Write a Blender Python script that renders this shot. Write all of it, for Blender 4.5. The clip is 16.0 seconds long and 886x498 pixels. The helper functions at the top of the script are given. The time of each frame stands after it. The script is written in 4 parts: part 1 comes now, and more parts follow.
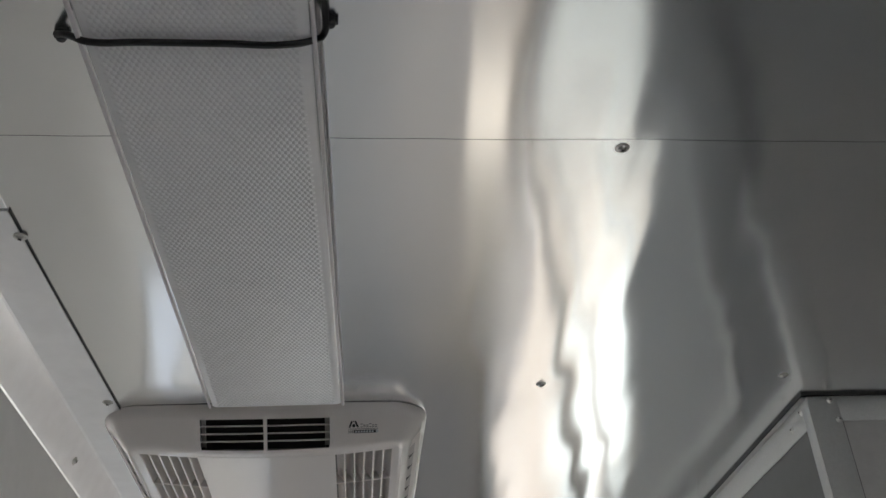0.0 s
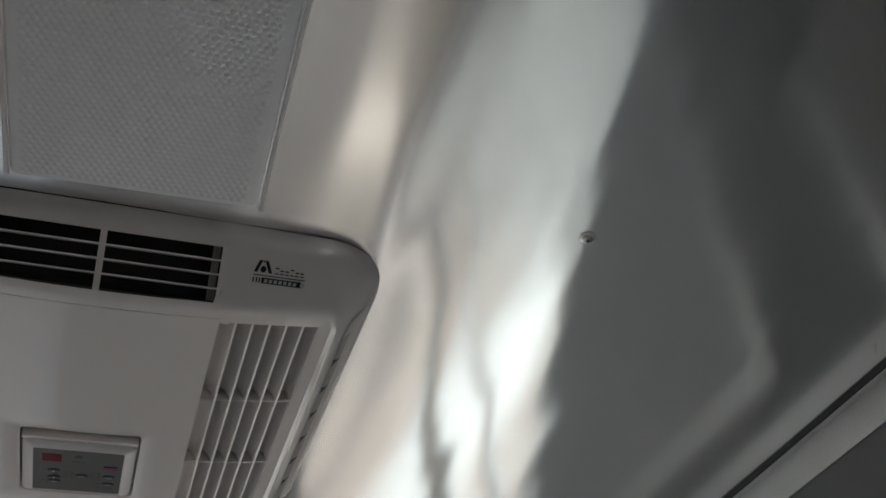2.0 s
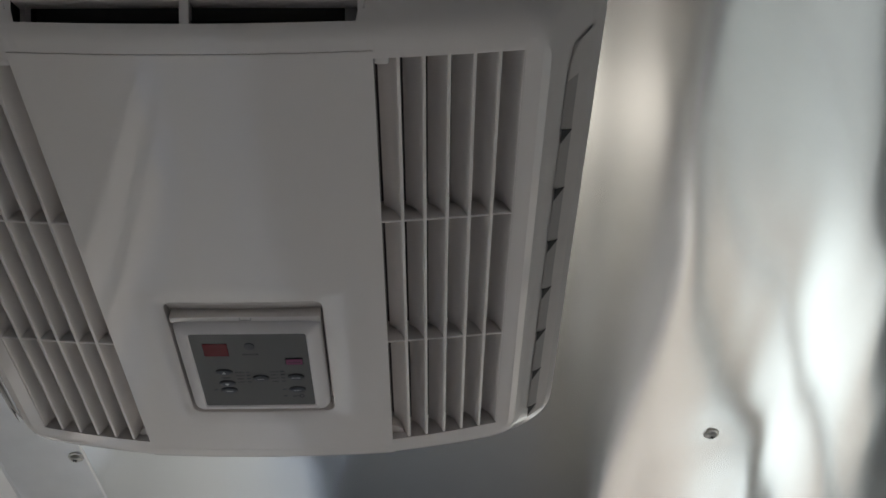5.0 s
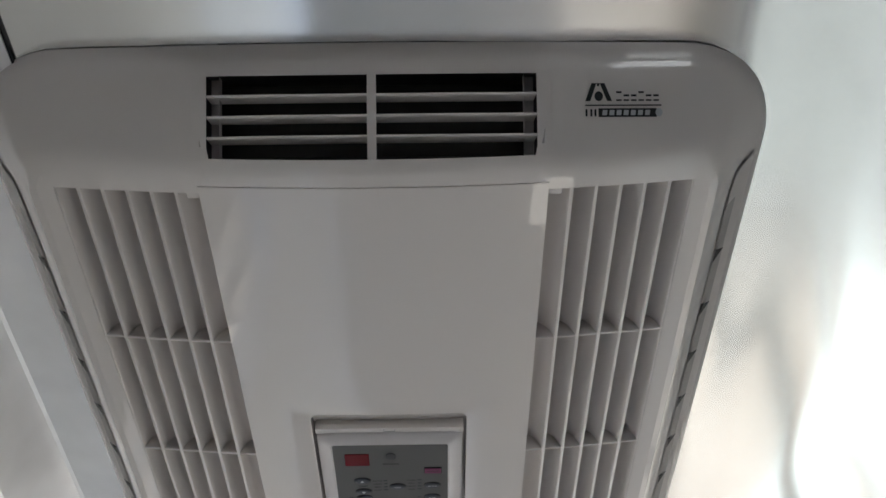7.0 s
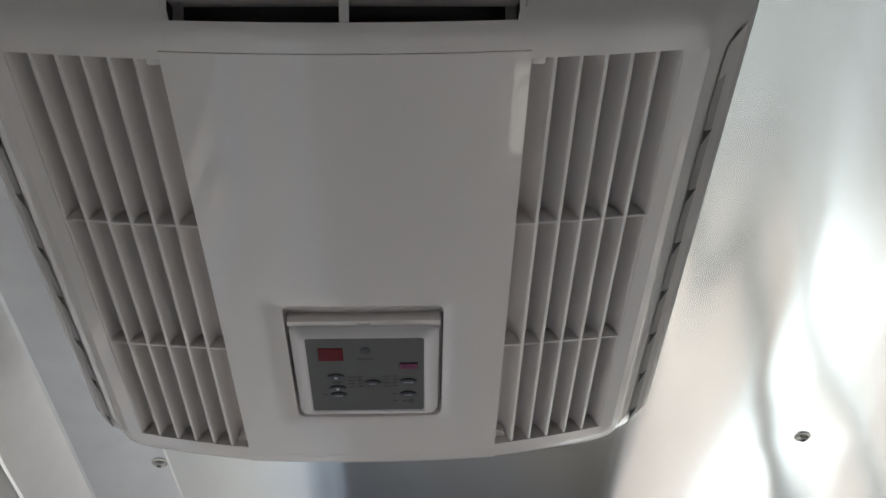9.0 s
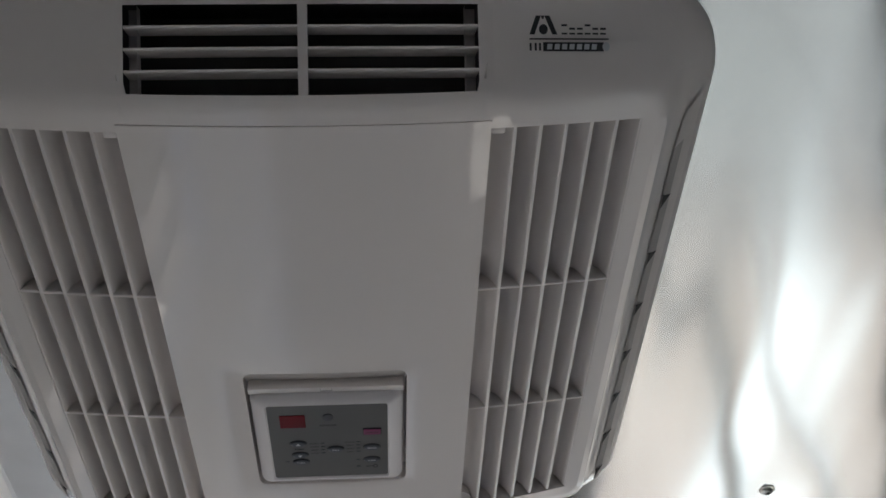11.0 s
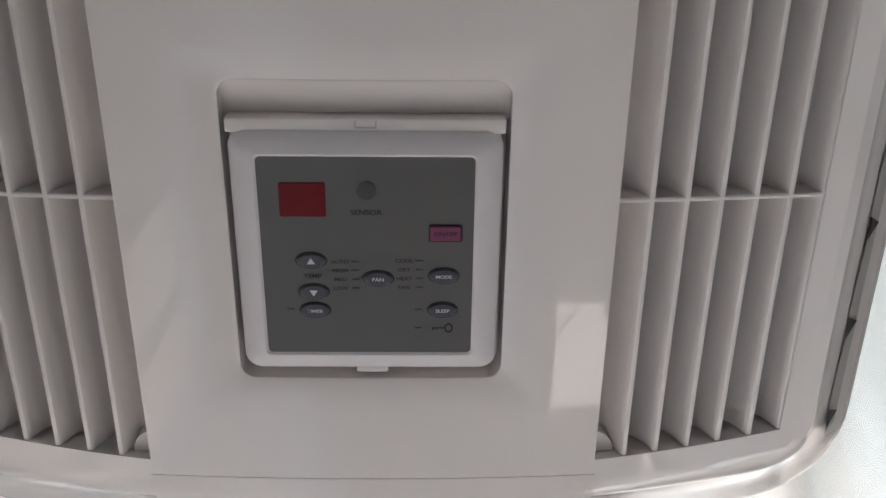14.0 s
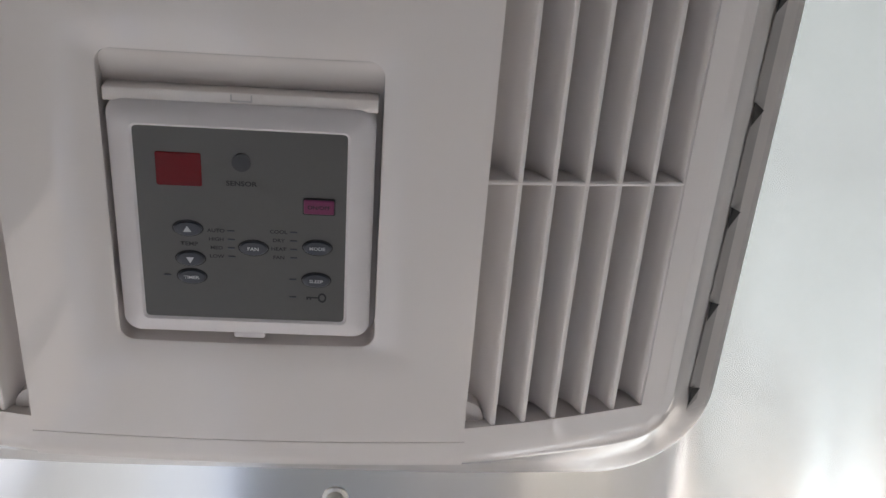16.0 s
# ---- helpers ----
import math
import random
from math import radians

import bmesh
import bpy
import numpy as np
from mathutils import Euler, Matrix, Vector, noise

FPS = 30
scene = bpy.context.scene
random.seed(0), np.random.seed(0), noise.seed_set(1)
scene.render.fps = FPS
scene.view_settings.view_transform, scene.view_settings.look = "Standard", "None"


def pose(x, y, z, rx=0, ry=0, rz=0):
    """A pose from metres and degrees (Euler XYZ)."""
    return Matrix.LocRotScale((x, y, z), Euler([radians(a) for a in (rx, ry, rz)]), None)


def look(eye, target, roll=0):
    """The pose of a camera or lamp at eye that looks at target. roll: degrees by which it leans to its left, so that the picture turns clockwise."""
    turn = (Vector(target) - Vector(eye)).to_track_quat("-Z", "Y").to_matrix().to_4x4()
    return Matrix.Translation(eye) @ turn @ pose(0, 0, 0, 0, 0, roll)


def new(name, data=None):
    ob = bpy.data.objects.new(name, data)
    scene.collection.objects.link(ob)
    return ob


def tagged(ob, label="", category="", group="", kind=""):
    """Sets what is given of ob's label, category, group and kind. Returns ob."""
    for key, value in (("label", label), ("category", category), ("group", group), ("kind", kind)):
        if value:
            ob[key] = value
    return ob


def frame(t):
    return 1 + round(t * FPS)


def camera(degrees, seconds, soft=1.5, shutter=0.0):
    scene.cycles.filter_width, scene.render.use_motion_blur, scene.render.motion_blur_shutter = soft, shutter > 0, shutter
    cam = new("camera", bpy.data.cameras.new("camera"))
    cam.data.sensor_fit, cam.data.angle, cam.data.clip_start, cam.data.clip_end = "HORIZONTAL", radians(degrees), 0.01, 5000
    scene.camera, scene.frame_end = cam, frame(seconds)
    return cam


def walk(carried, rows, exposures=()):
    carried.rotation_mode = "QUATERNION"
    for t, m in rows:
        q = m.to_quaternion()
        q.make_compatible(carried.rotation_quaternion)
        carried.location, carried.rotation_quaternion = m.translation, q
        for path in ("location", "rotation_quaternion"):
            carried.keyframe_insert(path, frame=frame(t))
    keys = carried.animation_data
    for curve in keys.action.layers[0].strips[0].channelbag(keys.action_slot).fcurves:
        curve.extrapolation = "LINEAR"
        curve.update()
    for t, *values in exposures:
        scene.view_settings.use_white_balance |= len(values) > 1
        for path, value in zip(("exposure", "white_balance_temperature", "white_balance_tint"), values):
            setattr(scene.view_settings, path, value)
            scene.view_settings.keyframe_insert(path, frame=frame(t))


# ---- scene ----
cam = camera(48.8, 16.0)
PATH = [
    (0, (0.141, -1.779, 1.403), (0.321, -0.11, 2.49), -3.5),
    (0.5, (0.162, -1.581, 1.406), (0.406, 0.083, 2.49), -2.4),
    (1, (0.182, -1.38, 1.412), (0.338, 0.233, 2.584), 0.2),
    (1.5, (0.103, -1.157, 1.425), (0.368, 0.382, 2.675), -0.2),
    (2, (0.041, -1.013, 1.459), (0.606, 0.419, 2.736), -5.3),
    (2.5, (0.082, -0.863, 1.466), (0.664, 0.585, 2.717), -6.7),
    (3, (0.174, -0.688, 1.482), (0.438, 0.78, 2.814), -1.9),
    (3.5, (0.177, -0.61, 1.488), (0.268, 0.823, 2.88), -0.7),
    (6, (0.079, -0.629, 1.507), (0.092, 0.801, 2.905), -1.2),
    (6.5, (0.047, -0.648, 1.513), (0.04, 0.753, 2.94), -0.9),
    (7, (0.037, -0.655, 1.514), (0.055, 0.69, 2.995), -1.3),
    (7.5, (0.034, -0.646, 1.511), (0.064, 0.739, 2.954), -1.5),
    (8, (0.035, -0.623, 1.508), (0.058, 0.813, 2.901), -1.2),
    (10.5, (0.042, -0.602, 1.516), (0.183, 0.81, 2.925), -4.6),
    (11, (0.039, -0.617, 1.523), (0.177, 0.756, 2.971), -5.3),
    (11.5, (0.032, -0.606, 1.52), (0.156, 0.761, 2.973), -4.7),
    (12, (0.03, -0.575, 1.504), (0.148, 0.844, 2.908), -2.8),
    (12.5, (0.041, -0.467, 1.502), (0.234, 0.988, 2.861), -6.5),
    (13, (0.099, -0.29, 1.547), (0.156, 0.913, 3.143), -6.8),
    (13.5, (0.067, -0.201, 1.584), (-0.035, 0.77, 3.329), 1.5),
    (14, (0.025, -0.163, 1.6), (0.061, 0.699, 3.405), -1.9),
    (14.5, (0.019, -0.149, 1.609), (0.186, 0.644, 3.437), -8.8),
    (15, (0.027, -0.151, 1.617), (0.22, 0.647, 3.441), -9.5),
    (15.5, (0.031, -0.164, 1.604), (0.202, 0.679, 3.409), -7.3),
    (16, (0.06, -0.175, 1.586), (0.195, 0.744, 3.358), -5.0),
]
EXPOSURES = ((0, 2.45, 6670, 10), (1, 2.37, 6670, 10), (1.5, 2.08, 6600, 10), (2, 1.73, 6600, 10), (3.5, 1.58, 6600, 10), (6, 2.03, 6500, 9), (7, 2.43, 6500, 9), (8, 2.33, 6500, 9), (10.5, 1.98, 6400, 11), (11.5, 1.98, 6400, 11), (12.5, 1.93, 6400, 11), (13, 1.98, 6400, 11), (13.5, 2.28, 6550, 14), (14.5, 2.83, 6550, 14), (15, 2.88, 6550, 14), (16, 2.6, 6550, 14))
walk(cam, [(t, look(eye, target, roll)) for t, eye, target, roll in PATH], EXPOSURES)
# END OF PATH

# ---- world, sun and exposure ----
world = bpy.data.worlds.new("world")
scene.world = world
world.use_nodes = True
wn = world.node_tree.nodes
sky = wn.new("ShaderNodeTexSky")
sky.sky_type, sky.sun_disc = "NISHITA", False
sky.dust_density, sky.ozone_density = 3.0, 0.8
SUN_ELEV, SUN_AZ = 64.0, 28.0        # azimuth clockwise from +y: the sun stands ahead, on the serving window's side
sky.sun_elevation, sky.sun_rotation = radians(SUN_ELEV), radians(SUN_AZ)
wn["Background"].inputs["Strength"].default_value = 0.135
world.node_tree.links.new(sky.outputs[0], wn["Background"].inputs["Color"])
sun_data = bpy.data.lights.new("sun", "SUN")
sun_data.energy, sun_data.angle, sun_data.color = 4.2, radians(0.5), (1.0, 0.985, 0.96)
sun = new("sun", sun_data)
sd = Vector((math.sin(radians(SUN_AZ)) * math.cos(radians(SUN_ELEV)), math.cos(radians(SUN_AZ)) * math.cos(radians(SUN_ELEV)), math.sin(radians(SUN_ELEV))))
sun.matrix_world = look(sd * 20, (0, 0, 0))


# ---- materials ----
def mat(name, color, rough=0.5, metal=0.0, var=0.06, scale=8.0, fine=120.0, bump=0.0, coat=0.0, spec=0.5, even=False):
    """A surface with colour variation at two scales, uneven gloss and fine relief."""
    m = bpy.data.materials.new(name)
    m.use_nodes = True
    nt, n, L = m.node_tree, m.node_tree.nodes, m.node_tree.links
    b = n["Principled BSDF"]
    tc = n.new("ShaderNodeTexCoord")
    n1, n2 = n.new("ShaderNodeTexNoise"), n.new("ShaderNodeTexNoise")
    n1.inputs["Scale"].default_value, n2.inputs["Scale"].default_value = scale, fine
    n1.inputs["Detail"].default_value = 5
    for q in (n1, n2):
        L.new(tc.outputs["Object"], q.inputs["Vector"])
    add = n.new("ShaderNodeMath")
    add.operation = "ADD"
    L.new(n1.outputs["Fac"], add.inputs[0]), L.new(n2.outputs["Fac"], add.inputs[1])
    ramp = n.new("ShaderNodeMapRange")
    ramp.inputs["From Min"].default_value, ramp.inputs["From Max"].default_value = 0.6, 1.4
    ramp.inputs["To Min"].default_value, ramp.inputs["To Max"].default_value = 1 - var, 1 + var
    L.new(add.outputs[0], ramp.inputs["Value"])
    mul = n.new("ShaderNodeVectorMath")
    mul.operation = "SCALE"
    mul.inputs[0].default_value = color[:3]
    L.new(ramp.outputs[0], mul.inputs["Scale"])
    L.new(mul.outputs[0], b.inputs["Base Color"])
    rr_ = n.new("ShaderNodeMapRange")
    rr_.inputs["To Min"].default_value, rr_.inputs["To Max"].default_value = rough * 0.85, rough * 1.15
    if even:
        b.inputs["Base Color"].default_value, b.inputs["Roughness"].default_value = (*color[:3], 1), rough
        L.remove(b.inputs["Base Color"].links[0])
    else:
        L.new(n1.outputs["Fac"], rr_.inputs["Value"]), L.new(rr_.outputs[0], b.inputs["Roughness"])
    b.inputs["Metallic"].default_value, b.inputs["Coat Weight"].default_value = metal, coat
    b.inputs["Coat Roughness"].default_value, b.inputs["Specular IOR Level"].default_value = 0.03, spec
    if bump:
        bp = n.new("ShaderNodeBump")
        bp.inputs["Strength"].default_value, bp.inputs["Distance"].default_value = 1.0, bump
        L.new(n2.outputs["Fac"], bp.inputs["Height"]), L.new(bp.outputs[0], b.inputs["Normal"])
    return m


def rolled(name, color, rough, aniso, along, streak=0.05):
    """Rolled sheet metal: a gloss drawn out across the rolling direction, faint rolling lines and smudges."""
    m = mat(name, color, rough, 1.0, 0.05, 3.0, 30.0)
    n, L = m.node_tree.nodes, m.node_tree.links
    b = n["Principled BSDF"]
    b.inputs["Anisotropic"].default_value = aniso
    t = n.new("ShaderNodeCombineXYZ")
    for k in range(3):
        t.inputs[k].default_value = along[k]
    L.new(t.outputs[0], b.inputs["Tangent"])
    tc, mp, ns = n.new("ShaderNodeTexCoord"), n.new("ShaderNodeMapping"), n.new("ShaderNodeTexNoise")
    mp.inputs["Scale"].default_value = [3.0 if abs(a) < 0.5 else 160.0 for a in along]
    ns.inputs["Scale"].default_value = 1.0
    L.new(tc.outputs["Object"], mp.inputs[0]), L.new(mp.outputs[0], ns.inputs["Vector"])
    old = b.inputs["Roughness"].links[0].from_socket
    ad = n.new("ShaderNodeMath")
    ad.operation, ad.inputs[2].default_value = "MULTIPLY_ADD", -streak * 0.5
    ad.inputs[1].default_value = streak
    L.new(ns.outputs["Fac"], ad.inputs[0])
    sm = n.new("ShaderNodeMath")
    L.new(old, sm.inputs[0]), L.new(ad.outputs[0], sm.inputs[1]), L.new(sm.outputs[0], b.inputs["Roughness"])
    return m


CEIL = rolled("rolled_aluminium", (0.83, 0.835, 0.825), 0.20, 1.0, (0, 1, 0), 0.012)
# a polished share of the rolled surface, which mirrors more sharply than the rest
cn, cl = CEIL.node_tree.nodes, CEIL.node_tree.links
gl, mx = cn.new("ShaderNodeBsdfAnisotropic"), cn.new("ShaderNodeMixShader")
gl.inputs["Color"].default_value = (0.84, 0.84, 0.83, 1)
gl.inputs["Roughness"].default_value, gl.inputs["Anisotropy"].default_value = 0.125, -0.6
cl.new(cn["Principled BSDF"].inputs["Tangent"].links[0].from_socket, gl.inputs["Tangent"])
mx.inputs["Fac"].default_value = 0.45
cl.new(cn["Principled BSDF"].outputs[0], mx.inputs[1]), cl.new(gl.outputs[0], mx.inputs[2])
cl.new(mx.outputs[0], cn["Material Output"].inputs["Surface"])
COVE = rolled("brushed_flashing", (0.90, 0.90, 0.91), 0.42, 0.3, (1, 0, 0))
WALL_WHITE = rolled("wall_paint", (0.82, 0.81, 0.79), 0.4, 0.0, (0, 0, 1))
WALL_WHITE.node_tree.nodes["Principled BSDF"].inputs["Metallic"].default_value = 0.0
TRIM = mat("mill_aluminium_angle", (0.56, 0.56, 0.54), 0.46, 0.35, 0.06, 12, 200)
DULL = mat("dull_aluminium", (0.55, 0.535, 0.51), 0.6, 0.0, 0.07, 4, 60)
BORDER = mat("painted_border", (0.30, 0.30, 0.29), 0.45, 0.0, 0.05, 8, 90)
PANEL = mat("grey_wall_panel", (0.14, 0.14, 0.135), 0.5, 0.0, 0.05, 4, 60, 0.0001)
SEAL = mat("black_sealant", (0.02, 0.02, 0.02), 0.6, 0.0, 0.2, 20, 150)
STEEL = mat("zinc_screw", (0.6, 0.59, 0.56), 0.28, 1.0, 0.1, 90, 400)
PLASTIC = mat("white_plastic", (0.79, 0.735, 0.705), 0.28, 0.0, 0.0, 5, 60, 0.0, 1.0, even=True)
# housing plastic toned down, the shade of inner faces put into its colour
PLASTIC_SHADED = mat("shaded_plastic", (0.52, 0.49, 0.48), 0.5, 0.0, 0.05, 20, 120)
BEZEL = mat("bezel_plastic", (0.76, 0.72, 0.725), 0.35, 0.0, 0.02, 8, 90)
HOLE_SHADE = mat("hole_shade", (0.012, 0.010, 0.010), 0.6, 0.0, 0.3, 15, 80)
# flank strip and slots: housing plastic darkened in colour for shade, slots more so
STRIP_SHADED = mat("strip_plastic_shaded", (0.68, 0.63, 0.60), 0.4, 0.0, 0.04, 15, 90)
SLOT_SHADED = mat("slot_plastic_shaded", (0.42, 0.39, 0.375), 0.45, 0.0, 0.04, 15, 90)
GREY = mat("grey_membrane", (0.102, 0.099, 0.095), 0.42, 0.0, 0.03, 30, 600)
BUTTON = mat("slate_button", (0.055, 0.060, 0.075), 0.35, 0.0, 0.05, 80, 500)
RED = mat("red_display", (0.15, 0.006, 0.010), 0.25, 0.0, 0.05, 60, 300, spec=0.2)
MAGENTA = mat("magenta_button", (0.20, 0.028, 0.10), 0.35, 0.0, 0.05, 60, 300)
INK = mat("dark_ink", (0.012, 0.012, 0.014), 0.5, 0.0, 0.05, 60, 300)
PALE = mat("pale_ink", (0.55, 0.56, 0.58), 0.5, 0.0, 0.05, 60, 300)
SENSOR_M = mat("sensor_lens", (0.045, 0.045, 0.05), 0.3, 0.0, 0.05, 60, 300)
LENS = mat("prismatic_diffuser", (0.90, 0.89, 0.90), 0.18, 0.0, 0.03, 6, 80)
CABLE = mat("black_cable", (0.012, 0.012, 0.013), 0.45, 0.0, 0.1, 50, 200)
FLOOR_M = mat("grey_vinyl_floor", (0.315, 0.29, 0.25), 0.5, 0.0, 0.04, 5, 60)
WARM = mat("tan_ground", (0.095, 0.082, 0.064), 0.8, 0.0, 0.12, 0.6, 6)
GRAVEL = mat("grey_gravel", (0.048, 0.055, 0.053), 0.9, 0.0, 0.25, 1.5, 14)
LANE = mat("worn_asphalt", (0.125, 0.115, 0.10), 0.85, 0.0, 0.2, 1.0, 20)
CONCRETE = mat("pale_concrete", (0.40, 0.41, 0.40), 0.85, 0.0, 0.12, 0.8, 9)
END_M = mat("grey_end_wall", (0.13, 0.122, 0.112), 0.5, 0.0, 0.06, 3, 40)
STREAK_STRIP = mat("streak_strip_pale", (0.32, 0.365, 0.355), 0.7, 0.0, 0.06, 3, 40, 0.0003)
SLAB = mat("pale_slab", (0.36, 0.33, 0.28), 0.8, 0.0, 0.1, 6, 60, 0.0004)
WELL_SHADE = mat("grille_well_shade", (0.05, 0.043, 0.042), 0.6, 0.0, 0.2, 15, 80)
HELPER_WHITE = mat("helper_white_paint", (0.72, 0.71, 0.68), 0.5, 0.0, 0.06, 4, 50)



# ---- mesh helpers ----
def finish(bm, name, material, angle=35):
    bmesh.ops.recalc_face_normals(bm, faces=bm.faces)
    me = bpy.data.meshes.new(name)
    bm.to_mesh(me)
    bm.free()
    for p in me.polygons:
        p.use_smooth = True
    me.set_sharp_from_angle(angle=radians(angle))
    me.materials.append(material)
    return me


def thing(name, bm, material, label, category, group="", kind="", angle=35):
    return tagged(new(name, finish(bm, name, material, angle)), label, category, group, kind)


def empty(name, label, category, at=(0, 0, 0), group=""):
    ob = new(name)
    ob.location = at
    return tagged(ob, label, category, group)


def part(name, bm, material, parent, label="", angle=35):
    """One mesh part, given in world coordinates, under a thing or a part."""
    ob = new(name, finish(bm, name, material, angle))
    ob.parent = parent
    up, off = parent, Vector((0, 0, 0))
    while up:
        off += up.location
        up = up.parent
    ob.data.transform(Matrix.Translation(-off))
    return tagged(ob, label)


def box(bm, x0, x1, y0, y1, z0, z1, bevel=0.0, m=None):
    g = bmesh.ops.create_cube(bm, size=1)
    vs = g["verts"]
    for v in vs:
        v.co = Vector((x0 + (v.co.x + 0.5) * (x1 - x0), y0 + (v.co.y + 0.5) * (y1 - y0), z0 + (v.co.z + 0.5) * (z1 - z0)))
    if bevel:
        es = list({e for v in vs for e in v.link_edges})
        r = bmesh.ops.bevel(bm, geom=es, offset=bevel, segments=2, profile=0.5, affect="EDGES")
        vs = list({v for f in r["faces"] for v in f.verts} | {v for v in vs if v.is_valid})
    if m:
        for v in vs:
            v.co = m @ v.co
    return bm


def boxed(*a, **k):
    return box(bmesh.new(), *a, **k)


def loft(bm, rings, closed=True, skip=None):
    """Quads between successive rings of equal count."""
    vs = [[bm.verts.new(p) for p in r] for r in rings]
    n = len(rings[0])
    for i in range(len(rings) - 1):
        for k in range(n if closed else n - 1):
            j = (k + 1) % n
            if skip and skip(i, k):
                continue
            q = (vs[i][k], vs[i][j], vs[i + 1][j], vs[i + 1][k])
            if len(set(q)) == 4:
                bm.faces.new(q)
    return vs


def perimeter(xs, ys):
    """The round of a square from -1 to 1, with the given stops along its sides."""
    return [(x, -1) for x in xs[:-1]] + [(1, y) for y in ys[:-1]] + [(x, 1) for x in xs[:0:-1]] + [(-1, y) for y in ys[:0:-1]]


def rounded(uv, hw, y0, y1, r, z, cx=0.0):
    """Points of a rounded rectangle for the stops of a perimeter."""
    cy, hy = (y0 + y1) / 2, (y1 - y0) / 2
    out = []
    for u, v in uv:
        q = Vector((u * hw, v * hy))
        c = Vector((max(-hw + r, min(hw - r, q.x)), max(-hy + r, min(hy - r, q.y))))
        d = q - c
        if d.length > 1e-9:
            q = c + d.normalized() * r
        out.append(Vector((cx + q.x, cy + q.y, z)))
    return out


def stops(fine, n, extra=()):
    """Stops from -1 to 1: n even steps inside, and close ones at both corners."""
    s = {-1.0, 1.0} | {round(-1 + fine * k / 6, 6) for k in range(1, 7)} | {round(1 - fine * k / 6, 6) for k in range(1, 7)}
    s |= {round(-1 + fine + (2 - 2 * fine) * k / n, 6) for k in range(1, n)} | set(extra)
    return sorted(s)


def revolve(bm, profile, at, axis=(0, 0, -1), n=14):
    """A turned body: rows of radius and height along axis from at."""
    q = Vector(axis).to_track_quat("Z", "Y").to_matrix()
    rings = [[Vector(at) + q @ Vector((r * math.cos(2 * math.pi * k / n), r * math.sin(2 * math.pi * k / n), h)) for k in range(n)] for r, h in profile]
    vs = loft(bm, rings)
    for end in (vs[0], vs[-1]):
        bm.faces.new(end)
    return bm


# ---- the ceiling: three overlapping sheets of thin, slightly buckled aluminium ----
H = 2.05
X0, X1, Y0, Y1 = -0.33, 1.55, -3.2, 3.60      # inside of the trailer
XB, YB = 0.888, -0.338                        # corner of the boxed-in closet wall
SCREWS = [(0.426, -0.981), (0.431, -0.399), (0.429, 0.227), (0.041, 0.2405), (0.819, -0.414), (0.829, 0.228), (0.819, -0.99), (0.045, -0.985), (0.43, 0.85), (0.43, 1.5), (0.43, -1.6)]


def buckle(x, y):
    """Height of the sheet above its plane."""
    a = noise.noise((x * 4.0, y * 1.7, 1.3)) * 0.0017
    b = noise.noise((x * 15.0, y * 2.6, 5.1)) * 0.0009
    c = noise.noise((x * 1.3, y * 1.1, 9.4)) * 0.0012
    b += noise.noise((x * 32.0, y * 2.2, 8.8)) * 0.00028
    c += noise.noise((x * 4.5, y * 5.0, 3.7)) * 0.0007
    d = sum(0.0008 * math.exp(-((x - sx) ** 2 + (y - sy) ** 2) / 0.035 ** 2) for sx, sy in SCREWS)
    return a + b + c + d


def ceiling_sheet(name, y0, y1, lift, x1=X1):
    bm = bmesh.new()
    nx, ny = int((x1 - X0) / 0.01), int((y1 - y0) / 0.025)
    rows = [[Vector((X0 + (x1 - X0) * i / nx, y0 + (y1 - y0) * j / ny, 0)) for i in range(nx + 1)] for j in range(ny + 1)]
    for r in rows:
        for p in r:
            p.z = H + lift + buckle(p.x, p.y)
    low = loft(bm, rows, closed=False)
    top = bmesh.ops.extrude_face_region(bm, geom=list(bm.faces))
    for v in top["geom"]:
        if isinstance(v, bmesh.types.BMVert):
            v.co.z += 0.0003
    return thing(name, bm, CEIL, "wavy mill-finish aluminium ceiling sheet with faint rolling lines", "ceiling", kind="structure", angle=60)


ceiling_sheet("ceiling", -0.995, 0.247, 0.0, XB + 0.05)
ceiling_sheet("ceiling_closet", -0.995, YB + 0.05, 0.0006)
ceiling_sheet("ceiling_front", Y0, -0.980, 0.00035)
ceiling_sheet("ceiling_rear", 0.232, Y1, 0.00035, XB + 0.05)
deck = box(bmesh.new(), X0 - 0.12, XB + 0.06, Y0 - 0.12, Y1 + 0.12, H + 0.03, H + 0.09)
box(deck, XB + 0.06, X1 + 0.12, Y0 - 0.12, YB + 0.06, H + 0.03, H + 0.09)
thing("roof", deck, PANEL, "insulated roof deck above the ceiling sheets", "roof", kind="structure")

# ---- floor and walls ----
deck = box(bmesh.new(), X0 - 0.1, XB + 0.05, Y0 - 0.1, Y1 + 0.1, -0.06, 0.0)
box(deck, XB + 0.05, X1 + 0.1, Y0 - 0.1, YB + 0.05, -0.06, 0.0)
thing("floor", deck, FLOOR_M, "worn grey vinyl trailer floor", "floor", kind="structure")


